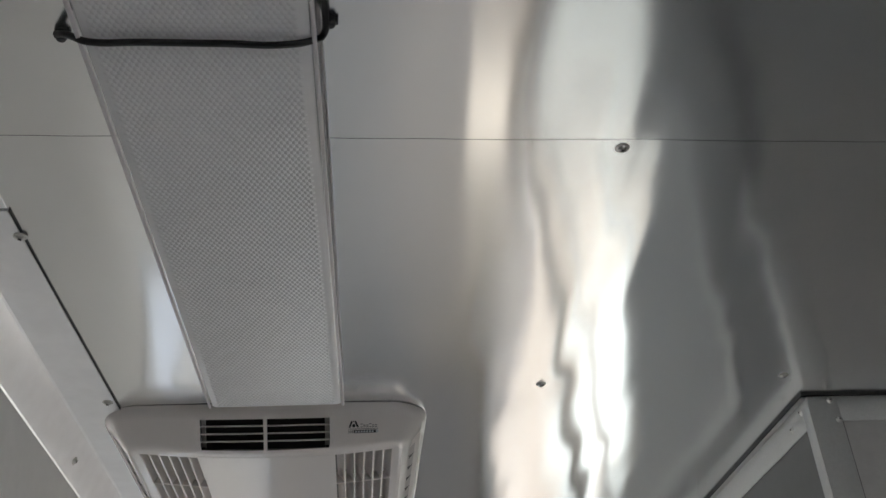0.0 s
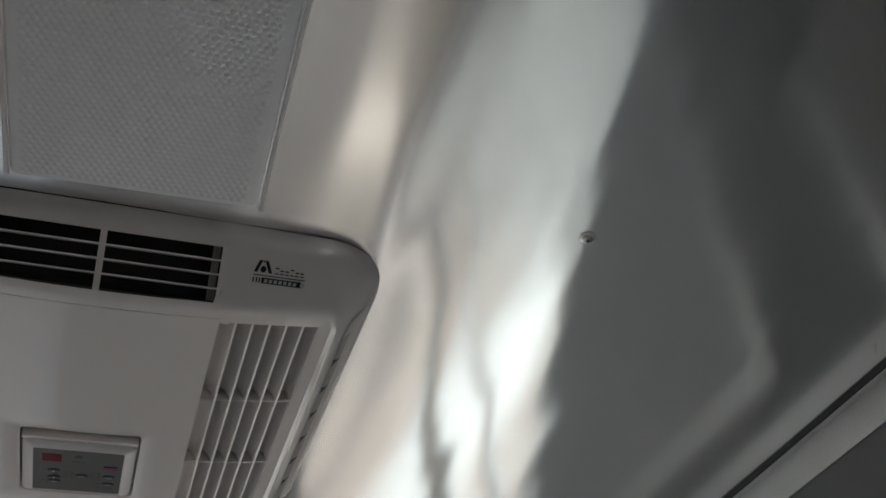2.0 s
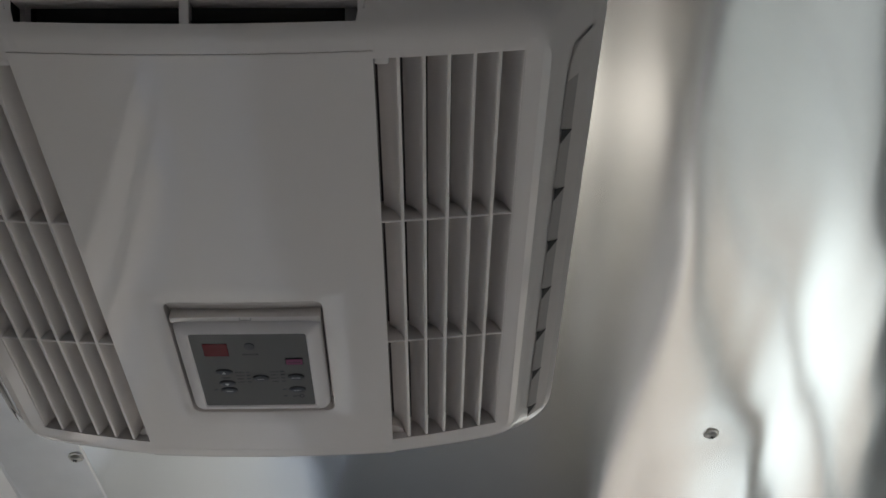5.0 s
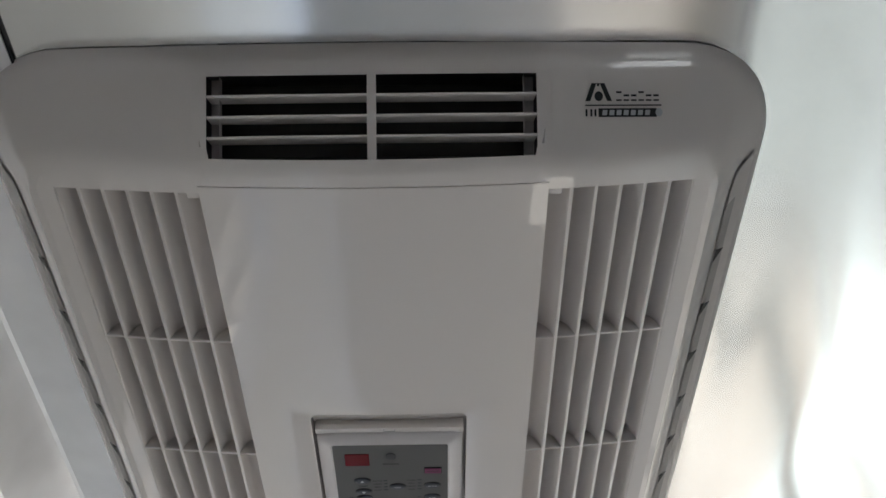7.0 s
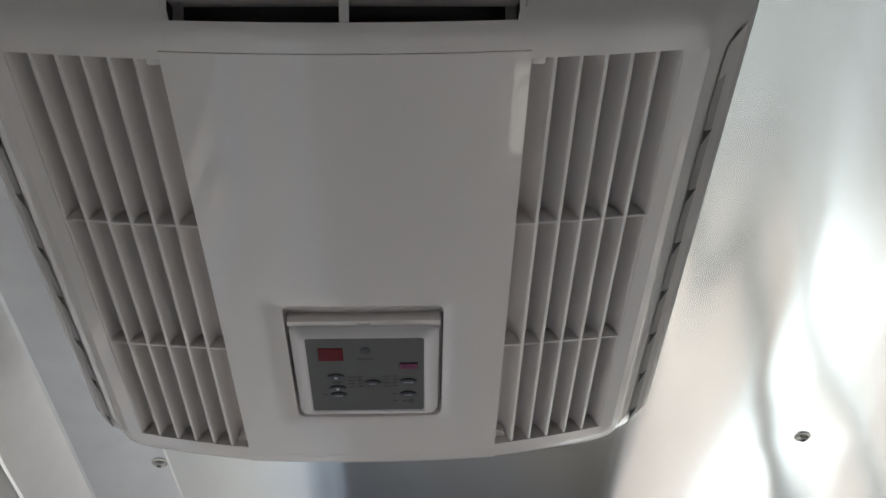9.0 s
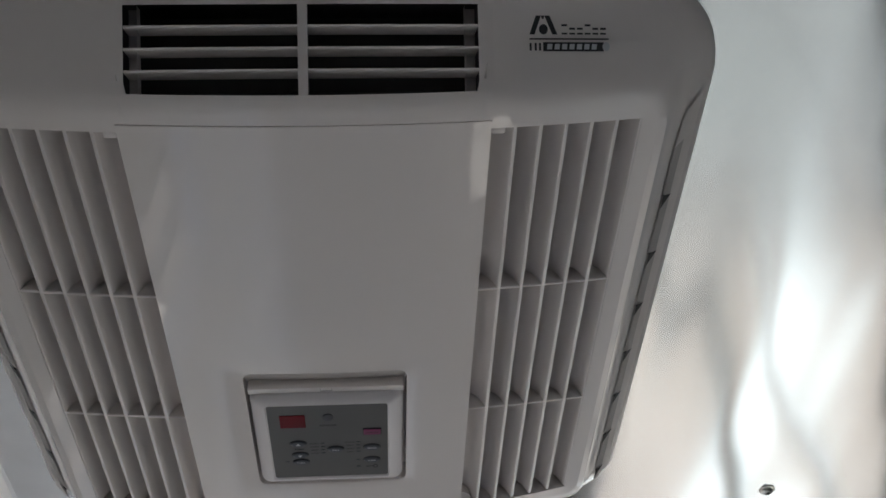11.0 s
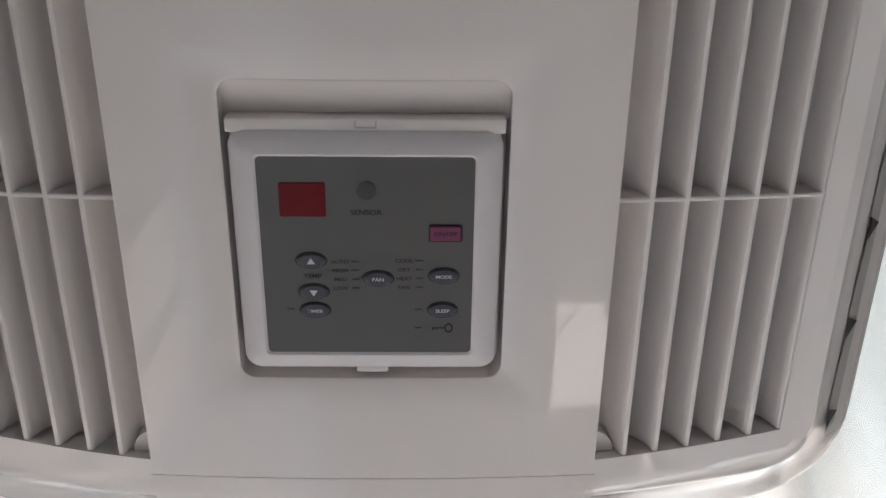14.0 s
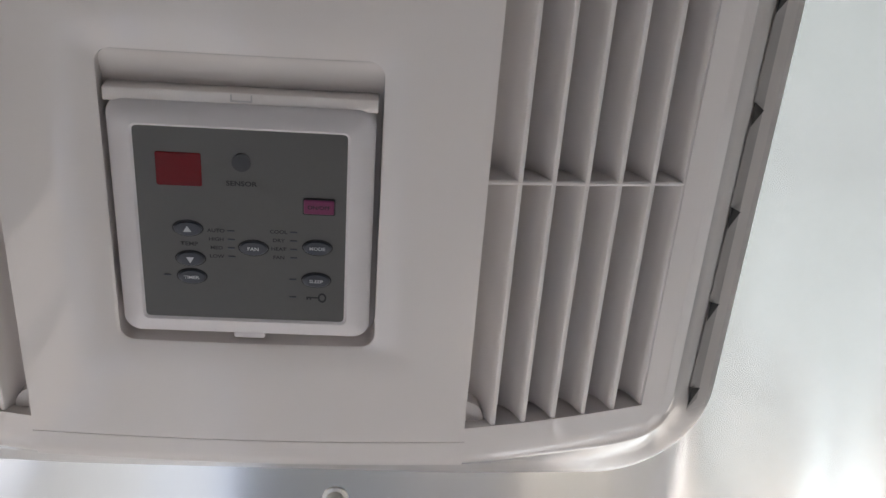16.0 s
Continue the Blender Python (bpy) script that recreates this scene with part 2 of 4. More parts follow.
def wall_with_opening(name, axis, at, thick, a0, a1, z1, opening, material, label):
    """A wall along y (axis x) or x (axis y) from a0 to a1, with an opening (b0, b1, zlo, zhi) through it."""
    b0, b1, zl, zh = opening
    bm = bmesh.new()
    for p0, p1, q0, q1 in ((a0, b0, 0, z1), (b1, a1, 0, z1), (b0, b1, 0, zl), (b0, b1, zh, z1)):
        if p1 - p0 > 0.001 and q1 - q0 > 0.001:
            if axis == "x":
                box(bm, min(at, at + thick), max(at, at + thick), p0, p1, q0, q1)
            else:
                box(bm, p0, p1, min(at, at + thick), max(at, at + thick), q0, q1)
    return thing(name, bm, material, label, "wall", kind="structure")


LWIN = (0.26, 0.60, 1.12, 1.86)
RWIN = (-0.045, 1.415, 0.20, 1.900)     # clamp frame opening; a blank border panel narrows the clear opening
SIDE_DOOR = (1.425, 3.45, 0.36, 1.54)     # open upper part of the side door
wall_with_opening("wall_west", "x", X0, -0.06, Y0 - 0.1, Y1 + 0.1, H + 0.03, LWIN, WALL_WHITE, "white satin side wall with a window opening")
wall_with_opening("wall_east", "x", XB, 0.05, YB, 1.42, H + 0.02, RWIN, PANEL, "grey panelled side wall with the serving window opening")
wall_with_opening("wall_east_rear", "x", XB, 0.05, 1.42, Y1, H + 0.02, SIDE_DOOR, PANEL, "grey panelled side wall with an open side doorway")
# white sheets added low on the wall to lift the ceiling's dark reflected band
thing("bounce_sheet", boxed(XB - 0.003, XB - 0.0006, YB + 0.03, 3.45, 0.0, 0.15), HELPER_WHITE, "added unseen white sheet along the wall foot, brightening the ceiling's reflection", "wall", kind="structure")
thing("bounce_sheet_rear", boxed(XB - 0.003, XB - 0.0006, 1.43, 3.45, 0.152, 0.318), HELPER_WHITE, "added unseen white panel under the doorway opening, brightening the ceiling's reflection", "wall", kind="structure")
thing("wall_closet", boxed(XB + 0.05, X1, YB, YB + 0.05, 0, H + 0.02), DULL, "dull aluminium end face of the boxed-in closet", "wall", kind="structure")
thing("wall_east_front", boxed(X1, X1 + 0.06, Y0 - 0.1, YB + 0.05, 0, H + 0.03), DULL, "dull aluminium side wall", "wall", kind="structure")
thing("wall_north", boxed(X0, XB + 0.05, Y1, Y1 + 0.06, 0, H + 0.03), END_M, "grey end wall", "wall", kind="structure")
# hatch behind the camera, added to bring fill light onto the closet
FILL_HATCH = (0.85, 1.45, 0.95, 1.75)
wall_with_opening("wall_south", "y", Y0, -0.06, X0, X1, H + 0.03, FILL_HATCH, END_M, "grey end wall with an added, unseen hatch that lets in fill light")
thing("ground", boxed(-60, 60, -60, 60, -0.75, -0.70), CONCRETE, "sunlit pale concrete yard round the trailer", "ground", kind="structure")
thing("ground_gravel", boxed(XB + 0.1, 7, YB + 0.1, 2.5, -0.70, -0.69), GRAVEL, "grey gravel strip beside the trailer", "ground", kind="structure")
thing("ground_lane", boxed(X0 - 5.5, X0 - 0.15, -12, 12, -0.70, -0.69), LANE, "worn grey asphalt lane beside the trailer", "ground", kind="structure")
# pale slab added out of view; its reflection gives the smear on the cover
thing("reflector_slab", boxed(X0 - 1.02, X0 - 0.84, 2.74, 2.96, -0.69, -0.64, 0.008), SLAB, "added unseen pale slab beside the lane, for the smear reflected in the cover", "paving slab")
thing("ground_dirt", boxed(XB + 0.1, 14, 2.5, 12, -0.70, -0.69), WARM, "sunlit tan dirt beyond the side doorway", "ground", kind="structure")
# pale strip added outside so the ceiling mirrors its brightest streaks
thing("ground_streak_strip", boxed(1.95, 2.35, 2.6, 7.5, -0.69, -0.62, 0.012), STREAK_STRIP, "added unseen pale strip on the gravel, for the ceiling's bright streaks", "kerb", kind="structure")

# ---- angle trim round the closet corner ----
def angle_trim(name, length_axis, a0, a1, label):
    bm = bmesh.new()
    if length_axis == "y":      # along the top of the panelled wall
        box(bm, XB - 0.003, XB - 0.0005, a0, a1, H - 0.052, H - 0.003, 0.0008)
        box(bm, XB - 0.012, XB - 0.003, a0, a1, H - 0.006, H - 0.003, 0.0006)
    elif length_axis == "x":    # along the top of the closet's end face
        box(bm, a0, a1, YB - 0.003, YB - 0.0005, H - 0.047, H - 0.003, 0.0008)
    else:                       # the upright outside corner
        box(bm, XB - 0.0055, XB - 0.0032, YB - 0.0055, YB + 0.022, a0, a1, 0.0008)
        box(bm, XB - 0.0032, XB + 0.046, YB - 0.0055, YB - 0.0032, a0, a1, 0.0008)
    return thing(name, bm, TRIM, label, "trim", kind="structure")


angle_trim("trim_east", "y", YB + 0.001, 0.245, "mill aluminium angle trim along the wall top")
angle_trim("trim_east_rear", "y", 0.247, Y1 - 0.05, "mill aluminium angle trim along the wall top")
angle_trim("trim_closet", "x", XB - 0.003, X1, "dull aluminium angle trim under the ceiling")
angle_trim("trim_corner", "z", 1.6, H - 0.012, "mill aluminium corner angle on the closet edge")
seal = bmesh.new()
box(seal, XB - 0.0145, XB - 0.0125, YB - 0.006, Y1 - 0.05, H - 0.005, H + 0.001)
box(seal, XB - 0.0145, X1, YB - 0.009, YB - 0.006, H - 0.005, H + 0.001)
box(seal, XB + 0.001, XB + 0.045, YB - 0.0046, YB - 0.0036, H - 0.020, H - 0.017)
thing("sealant", seal, SEAL, "thin dark sealant line between ceiling and trim", "trim", kind="structure")

# ---- serving window in the panelled wall ----
win = empty("window_1", "wide serving window with aluminium frame and black seal", "window", (XB, 0.6, 1.4))
win["kind"] = "structure"
b0, b1, zl, zh = RWIN
fr = bmesh.new()
for y0, y1, z0, z1 in ((b0 - 0.045, b1 + 0.004, zh, zh + 0.045), (b0 - 0.045, b1 + 0.004, zl - 0.045, zl), (b0 - 0.045, b0, zl, zh), (b1, b1 + 0.004, zl, zh)):
    box(fr, XB - 0.004, XB - 0.0006, y0, y1, z0, z1, 0.001)
part("window_frame", fr, TRIM, win, "pale aluminium clamp frame with screws")
gk = bmesh.new()
for y0, y1, z0, z1 in ((b0, b1, zh - 0.006, zh), (b0, b1, zl, zl + 0.006), (b0, b0 + 0.006, zl, zh), (b1 - 0.006, b1, zl, zh)):
    box(gk, XB - 0.003, XB + 0.05, y0 + 0.0002, y1 - 0.0002, z0 + 0.0002, z1 - 0.0002)
part("gasket", gk, SEAL, win, "black rubber gasket")
bd = bmesh.new()
# slant added to cut off the window's streak in the ceiling
edge = [(b0 + 0.006, zl + 0.006), (b0 + 0.010, 0.90), (0.12, 1.09), (0.50, 1.47), (0.84, 1.69), (b1 - 0.006, 1.78)]
loft(bd, [[Vector((x, y, z)) for x in (XB + 0.004, XB + 0.007)] + [Vector((x, max(b0 + 0.006, y - 3 * (zh - 0.006 - z)) if k < 2 else y, zh - 0.006)) for x in (XB + 0.007, XB + 0.004)] for k, (y, z) in enumerate(edge)])
part("border_panel", bd, BORDER, win, "grey painted panel with a slanted edge inside the gasket")
for ym, zt in ((0.46, 1.43), (1.00, 1.69)):
    part("mullion", boxed(XB + 0.010, XB + 0.030, ym, ym + 0.035, zl + 0.006, zt, 0.002), TRIM, win)

# ---- unseen awnings over serving window and doorway, added so only a sun patch enters ----
for y0, y1, label in ((-0.06, 2.00, "added unseen awning panel over the serving window, blocking the sun"), (2.36, 4.40, "added unseen awning panel over the side doorway, blocking the sun")):
    aw = empty("awning", label, "awning", (XB + 0.055, y0, 1.95), "awnings")
    part("panel", boxed(XB + 0.052, XB + 0.48, y0, y1, 1.94, 1.965, 0.004), HELPER_WHITE, aw)
    for yb_ in (y0 + 0.05, y1 - 0.07):
        part("strut", boxed(-0.006, 0.006, 0.0, 0.012, 0.0, 0.46, 0.002, Matrix.Translation((XB + 0.054, yb_, 1.55)) @ Matrix.Rotation(radians(31), 4, "Y")), TRIM, aw)

# ---- frame of the open side doorway ----
d0, d1, dz0, dz1 = SIDE_DOOR
df = bmesh.new()
for y0, y1, z0, z1 in ((d0 - 0.004, d1 + 0.035, dz1, dz1 + 0.04), (d0 - 0.004, d0, dz0, dz1), (d1, d1 + 0.035, dz0, dz1), (d0 - 0.004, d1 + 0.035, dz0 - 0.04, dz0)):
    box(df, XB - 0.004, XB - 0.0006, y0, y1, z0, z1, 0.001)
thing("door_1", df, TRIM, "aluminium frame of the open upper part of the side door", "door frame", kind="structure")

# ---- window in the bright side wall ----
w2 = empty("window_2", "side window with a pale aluminium frame", "window", (X0, -0.7, 1.4))
w2["kind"] = "structure"
b0, b1, zl, zh = LWIN
fr = bmesh.new()
for y0, y1, z0, z1 in ((b0 - 0.022, b1 + 0.022, zh, zh + 0.022), (b0 - 0.022, b1 + 0.022, zl - 0.022, zl), (b0 - 0.022, b0, zl, zh), (b1, b1 + 0.022, zl, zh)):
    box(fr, X0 + 0.0006, X0 + 0.006, y0, y1, z0, z1, 0.001)
part("window_frame", fr, TRIM, w2)
part("mullion", boxed(X0 - 0.04, X0 - 0.02, 0.42, 0.44, zl, zh, 0.002), TRIM, w2)

# ---- folded flashing along the ceiling edge on the window side ----
def flashing(name, y0, y1, drop, label):
    def xe(y):   # the ceiling edge runs very slightly askew
        return -0.2245 + (y + 0.3) * 0.026
    prof = lambda y: [(xe(y), H - 0.0005 - drop), (xe(y) - 0.0006, H - 0.003 - drop), (-0.298, H - 0.003 - drop), (-0.301, H - 0.0045 - drop), (-0.3262, H - 0.064), (-0.3285, H - 0.066), (-0.3285, H - 0.060), (-0.303, H - 0.001)]
    n = int((y1 - y0) / 0.05)
    bm = bmesh.new()
    rows = []
    for j in range(n + 1):
        y = y0 + (y1 - y0) * j / n
        rows.append([Vector((x + 0.0006 * noise.noise((x * 9, y * 5, 2)), y, z + 0.0005 * noise.noise((x * 6, y * 4, 7)))) for x, z in prof(y)])
    vs = loft(bm, rows)
    bm.faces.new(vs[0]), bm.faces.new(vs[-1])
    return thing(name, bm, COVE, label, "trim", kind="structure", angle=25)


flashing("trim_cove", -0.869, 1.25, 0.0, "bright folded aluminium corner flashing between ceiling and wall")
flashing("trim_cove_front", -2.1, -0.872, -0.0012, "bright folded aluminium corner flashing between ceiling and wall")
flashing("trim_cove_rear", 1.252, Y1 - 0.01, 0.0, "bright folded aluminium corner flashing between ceiling and wall")
# thin black strip drawn as the shadow gap at the flashing's edge
for y0, y1 in ((-0.869, -0.30),):
    ed = bmesh.new()
    box(ed, -0.0006, 0.0006, 0, (y1 - y0), H - 0.0032, H - 0.0005, 0, Matrix.Translation((-0.2235 + (y0 + 0.3) * 0.026, y0, 0)) @ Matrix.Rotation(-0.026, 4, "Z"))
    thing("shade_line_cove", ed, SEAL, "dark strip drawn for the shadow gap along the flashing edge", "trim", kind="structure")

# ---- screws ----
def screw(at, axis=(0, 0, -1), size=1.0, label="zinc pan-head screw with washer in the ceiling sheet", group="ceiling screws"):
    ob = empty("screw", label, "screw", at, group)
    s = size
    part("washer", revolve(bmesh.new(), [(0.0078 * s, -0.001), (0.0080 * s, 0.0006), (0.0058 * s, 0.0011)], at, axis, 16), STEEL, ob)
    part("head", revolve(bmesh.new(), [(0.0054 * s, 0.0009), (0.0052 * s, 0.0024 * s), (0.0040 * s, 0.0038 * s), (0.0020 * s, 0.0045 * s), (0.0012 * s, 0.0036 * s)], at, axis, 14), STEEL, ob)
    a = Vector(axis)
    tip = Vector(at) + a * 0.0044 * s
    q = a.to_track_quat("Z", "Y").to_matrix().to_4x4()
    # black crossed bars on the head stand for the shaded driver slot
    sl = bmesh.new()
    for k in (0, 90):
        box(sl, -0.0026 * s, 0.0026 * s, -0.0005 * s, 0.0005 * s, -0.0006, 0.0003, 0, Matrix.Translation(tip) @ q @ Matrix.Rotation(radians(k + 20), 4, "Z"))
    part("recess", sl, INK, ob)
    return ob


for sx, sy in SCREWS:
    screw((sx, sy, H + buckle(sx, sy) + (0.0003 if sy < -0.97 or sy > 0.3 else 0.0) - 0.0004))
for sx, sy in ((-0.240, -0.819), (-0.237, -0.362), (-0.219, 0.252), (-0.212, 0.86)):
    screw((sx, sy, H - 0.0032), label="zinc screw with washer in the flashing", group="flashing screws")
for sy in (-0.80, -0.215, 0.40):
    screw((-0.3155, sy, H - 0.0395), Vector((0.92, 0, -0.39)).normalized(), 0.9, "zinc screw in the sloped flashing", "flashing screws")
for at, ax in (((XB - 0.0055, -0.312, H - 0.020), (-1, 0, 0)), ((XB - 0.0035, -0.262, H - 0.030), (-1, 0, 0)), ((XB - 0.0035, 0.226, H - 0.014), (-1, 0, 0)), ((XB - 0.0035, 0.196, H - 0.040), (-1, 0, 0)),
               ((0.9215, YB - 0.006, H - 0.012), (0, -1, 0)), ((0.929, YB - 0.006, H - 0.046), (0, -1, 0)),
               ((XB - 0.0045, 0.02, 1.922), (-1, 0, 0)), ((XB - 0.0045, -0.068, 1.895), (-1, 0, 0)), ((XB - 0.0045, 0.42, 1.922), (-1, 0, 0)), ((XB - 0.0045, -0.068, 1.5), (-1, 0, 0))):
    screw(at, ax, 0.75, "small zinc screw in the aluminium trim", "trim screws")

# ---- the wraparound ceiling light, switched off, with its prismatic lens ----
LX0, LX1, LY0, LY1 = -0.0875, 0.1130, -1.62, -0.395
LT = Matrix.Translation((0.0146, -1.0, 0)) @ Matrix.Rotation(-0.021, 4, "Z") @ Matrix.Translation((-0.017, 1.0, 0))
light = empty("ceiling_light", "white wraparound ceiling light with prismatic lens, switched off", "ceiling light", (0.017, -1.0, H))
pan = box(bmesh.new(), LX0 + 0.012, LX1 - 0.012, LY0 + 0.01, LY1 - 0.004, H - 0.020, H - 0.0005, 0.001)
bmesh.ops.transform(pan, matrix=LT, verts=pan.verts)
part("tray", pan, BEZEL, light, "white metal tray")
ln = bmesh.new()
pr = [(LX0, H - 0.002), (LX0 + 0.001, H - 0.020), (LX0 + 0.004, H - 0.0265), (LX0 + 0.010, H - 0.0285), (LX1 - 0.010, H - 0.0285), (LX1 - 0.004, H - 0.0265), (LX1 - 0.001, H - 0.020), (LX1, H - 0.002)]
vs = loft(ln, [[LT @ Vector((x, y, z)) for x, z in pr] for y in (LY0, LY1)], closed=False)
end = [LT @ Vector((x, LY1, z)) for x, z in pr]
ln.faces.new([ln.verts.new(p) for p in end])
part("lens", ln, LENS, light, "grey-white prismatic lens", 30)
# small pyramids of the lens, on its flat underside
pitch = 0.0060
rowstep = pitch * math.sqrt(3) / 2
ys = np.arange(-1.40, LY1 - 0.004, rowstep)
cells = [(x + (pitch / 2 if j % 2 else 0.0), y) for j, y in enumerate(ys) for x in np.arange(LX0 + 0.014, LX1 - 0.016, pitch)]
gx, gy = np.array([c[0] for c in cells]), np.array([c[1] for c in cells])
n = len(gx)
z0 = H - 0.0286
co = np.zeros((n, 7, 3))
co[:, :, 0], co[:, :, 1], co[:, :, 2] = gx[:, None], gy[:, None], z0
for k in range(6):
    co[:, k, 0] += pitch / math.sqrt(3) * math.sin(k * math.pi / 3)
    co[:, k, 1] += pitch / math.sqrt(3) * math.cos(k * math.pi / 3)
co[:, 6, 2] -= 0.0012
idx = (np.arange(n) * 7)[:, None, None] + np.array([[k, 6, (k + 1) % 6] for k in range(6)])[None]
pm = bpy.data.meshes.new("lens_texture")
pm.from_pydata(co.reshape(-1, 3).tolist(), [], idx.reshape(-1, 3).tolist())
pm.transform(LT)
pm.transform(Matrix.Translation((-0.017, 1.0, -H)))
pm.materials.append(LENS)
prisms = tagged(new("lens_texture", pm), "small moulded pyramids of the lens", kind="stuff")
prisms.parent = light
lips = bmesh.new()
for a, b in ((LX0 - 0.0015, LX0 + 0.0025), (LX1 - 0.0025, LX1 + 0.0015)):
    box(lips, a, b, LY0, LY1 + 0.001, H - 0.0305, H - 0.026, 0.001)
bmesh.ops.transform(lips, matrix=LT, verts=lips.verts)
part("rim", lips, BEZEL, light, "narrow white lens rim")

# ---- the black cable that crosses the light ----
cd = bpy.data.curves.new("cable", "CURVE")
cd.dimensions, cd.bevel_depth, cd.bevel_resolution, cd.resolution_u = "3D", 0.0032, 3, 8
sp = cd.splines.new("BEZIER")
pts = [(-0.120, -1.140, H - 0.004), (-0.104, -1.155, H - 0.020), (-0.085, -1.160, H - 0.0325), (-0.04, -1.161, H - 0.0332), (0.03, -1.161, H - 0.0332), (0.085, -1.161, H - 0.0330), (0.106, -1.160, H - 0.026), (0.1145, -1.156, H - 0.014), (0.1160, -1.166, H - 0.006), (0.1120, -1.21, H - 0.005), (0.1125, -1.40, H - 0.005), (0.110, -1.7, H - 0.005)]
sp.bezier_points.add(len(pts) - 1)
for bp_, p in zip(sp.bezier_points, pts):
    bp_.co, bp_.handle_left_type, bp_.handle_right_type = p, "AUTO", "AUTO"
cable_tmp = bpy.data.objects.new("cable_tmp", cd)
scene.collection.objects.link(cable_tmp)
cm = bpy.data.meshes.new_from_object(cable_tmp.evaluated_get(bpy.context.evaluated_depsgraph_get()))
bpy.data.objects.remove(cable_tmp)
cm.materials.clear()
cm.materials.append(CABLE)
for p in cm.polygons:
    p.use_smooth = True
tagged(new("cable", cm), "thin black cable strapped across the ceiling light", "cable")
for cx, cy in ((-0.116, -1.138), (0.1200, -1.160)):
    clip = revolve(bmesh.new(), [(0.0052, 0.0), (0.0054, 0.004), (0.0042, 0.008), (0.002, 0.0095)], (cx, cy, H - 0.0005), n=12)
    box(clip, cx - 0.007, cx + 0.007, cy - 0.003, cy + 0.003, H - 0.005, H - 0.0005, 0.001)
    thing("cable_clip", clip, CABLE, "small black cable clip on the ceiling", "cable clip", "cable clips")

# ---- the roof air conditioner's ceiling unit ----
ac = empty("air_conditioner", "white plastic ceiling air conditioner with side grilles and control panel", "air conditioner", (0, -0.05, H))
GI, GO, GF, GR = 0.108, 0.202, -0.2725, 0.1385      # grille: inner and outer edge, front and rear end
VX, VY0, VY1 = 0.1095, -0.2785, 0.1465              # centre strip, its front and rear seam


def zb(x):
    """The gently bowed underside."""
    return 1.9858 + 0.30 * min(abs(x), 0.202) ** 2


def rearbow(x):
    return -0.42 * max(0.0, x * x - 0.011)


# rows: height, front, rear, half width, corner radius, share of the bow, lift along the flanks
LEVELS = [
    (2.0495, -0.3385, 0.2125, 0.2585, 0.062, 0.0, 0.0),
    (2.0420, -0.3375, 0.2120, 0.2570, 0.062, 0.0, 0.0),
    (2.0340, -0.3350, 0.2050, 0.2520, 0.056, 0.1, 0.001),
    (2.0280, -0.3305, 0.1950, 0.2455, 0.050, 0.2, 0.0),
    (1.9950, -0.3025, 0.1680, 0.2275, 0.034, 0.7, 0.0050),
    (1.9895, -0.2970, 0.1640, 0.2240, 0.030, 0.9, 0.0050),
    (1.9868, -0.2920, 0.1600, 0.2212, 0.026, 1.0, 0.0038),
    (1.9858, -0.2860, 0.1555, 0.2183, 0.021, 1.0, 0.0010),
    (1.9858, -0.2810, 0.1500, 0.2130, 0.016, 1.0, 0.0),
]
SX = stops(0.26, 10, [round(s * v, 6) for s in (-1, 1) for v in (0.425, 0.50, 0.94)])
SY = stops(0.24, 10, [-0.94, 0.94])
UV = perimeter(SX, SY)


def ring(level, grow=0.0):
    z, yf, yr, hw, r, w, lift = LEVELS[level]
    out = []
    for p, (u, v) in zip(rounded(UV, hw + grow, yf - grow, yr + grow, r, z - grow * (level > 2)), UV):
        if v < 0 and level < 4:
            p.y += -0.004 * (1 - (p.x / 0.256) ** 2) * min(1, -v)
        if v > 0:
            p.y += rearbow(p.x) * v * min(1.0, w + 0.3)
        p.z += w * 0.30 * min(abs(p.x), 0.202) ** 2
        if abs(v) == 1 and abs(u) == 0.425 and level >= 3:
            p.x = math.copysign(0.1050, u)
        elif abs(v) == 1 and abs(u) == 0.50 and level >= 3:
            p.x = math.copysign(max(0.108, abs(p.x)), u)
        if abs(u) == 1:
            p.z += lift * min(1.0, max(0.0, (1 - abs(v)) / 0.1))
        out.append(p)
    return out


def front_mid(k):
    """Whether side k of the round lies in the middle of the front."""
    a, b = UV[k], UV[(k + 1) % len(UV)]
    return a[1] == -1 and b[1] == -1 and abs(a[0] + b[0]) / 2 < 0.425


def rear_mid(k):
    a, b = UV[k], UV[(k + 1) % len(UV)]
    return a[1] == 1 and b[1] == 1 and abs(a[0] + b[0]) / 2 < 0.425


bm = bmesh.new()
rings = [ring(i) for i in range(len(LEVELS))]
vs = loft(bm, rings, skip=lambda i, k: (i >= 3 and front_mid(k)) or (i >= 5 and rear_mid(k)))
# underside: border cells round the two grilles, open in the middle
fx = sorted(set([-0.2130, -0.2070, -GO, -GI, GI, GO, 0.2070, 0.2130] + [s * (GI + (GO - GI) * k / 6) for s in (-1, 1) for k in range(1, 6)]))
fy = sorted([-0.2812, GF, GR, 0.1502] + [GF + (GR - GF) * k / 10 for k in range(1, 10)])
gv = {}


def gvert(x, y):
    if (x, y) not in gv:
        w = max(0.0, min(1.0, (y + 0.06) / 0.19))
        xx, yy = x, y + rearbow(x) * w
        if abs(x) > 0.2125 and (y < -0.2805 or y > 0.1495):
            xx = x * 0.975
        gv[(x, y)] = bm.verts.new((xx, yy, zb(x)))
    return gv[(x, y)]


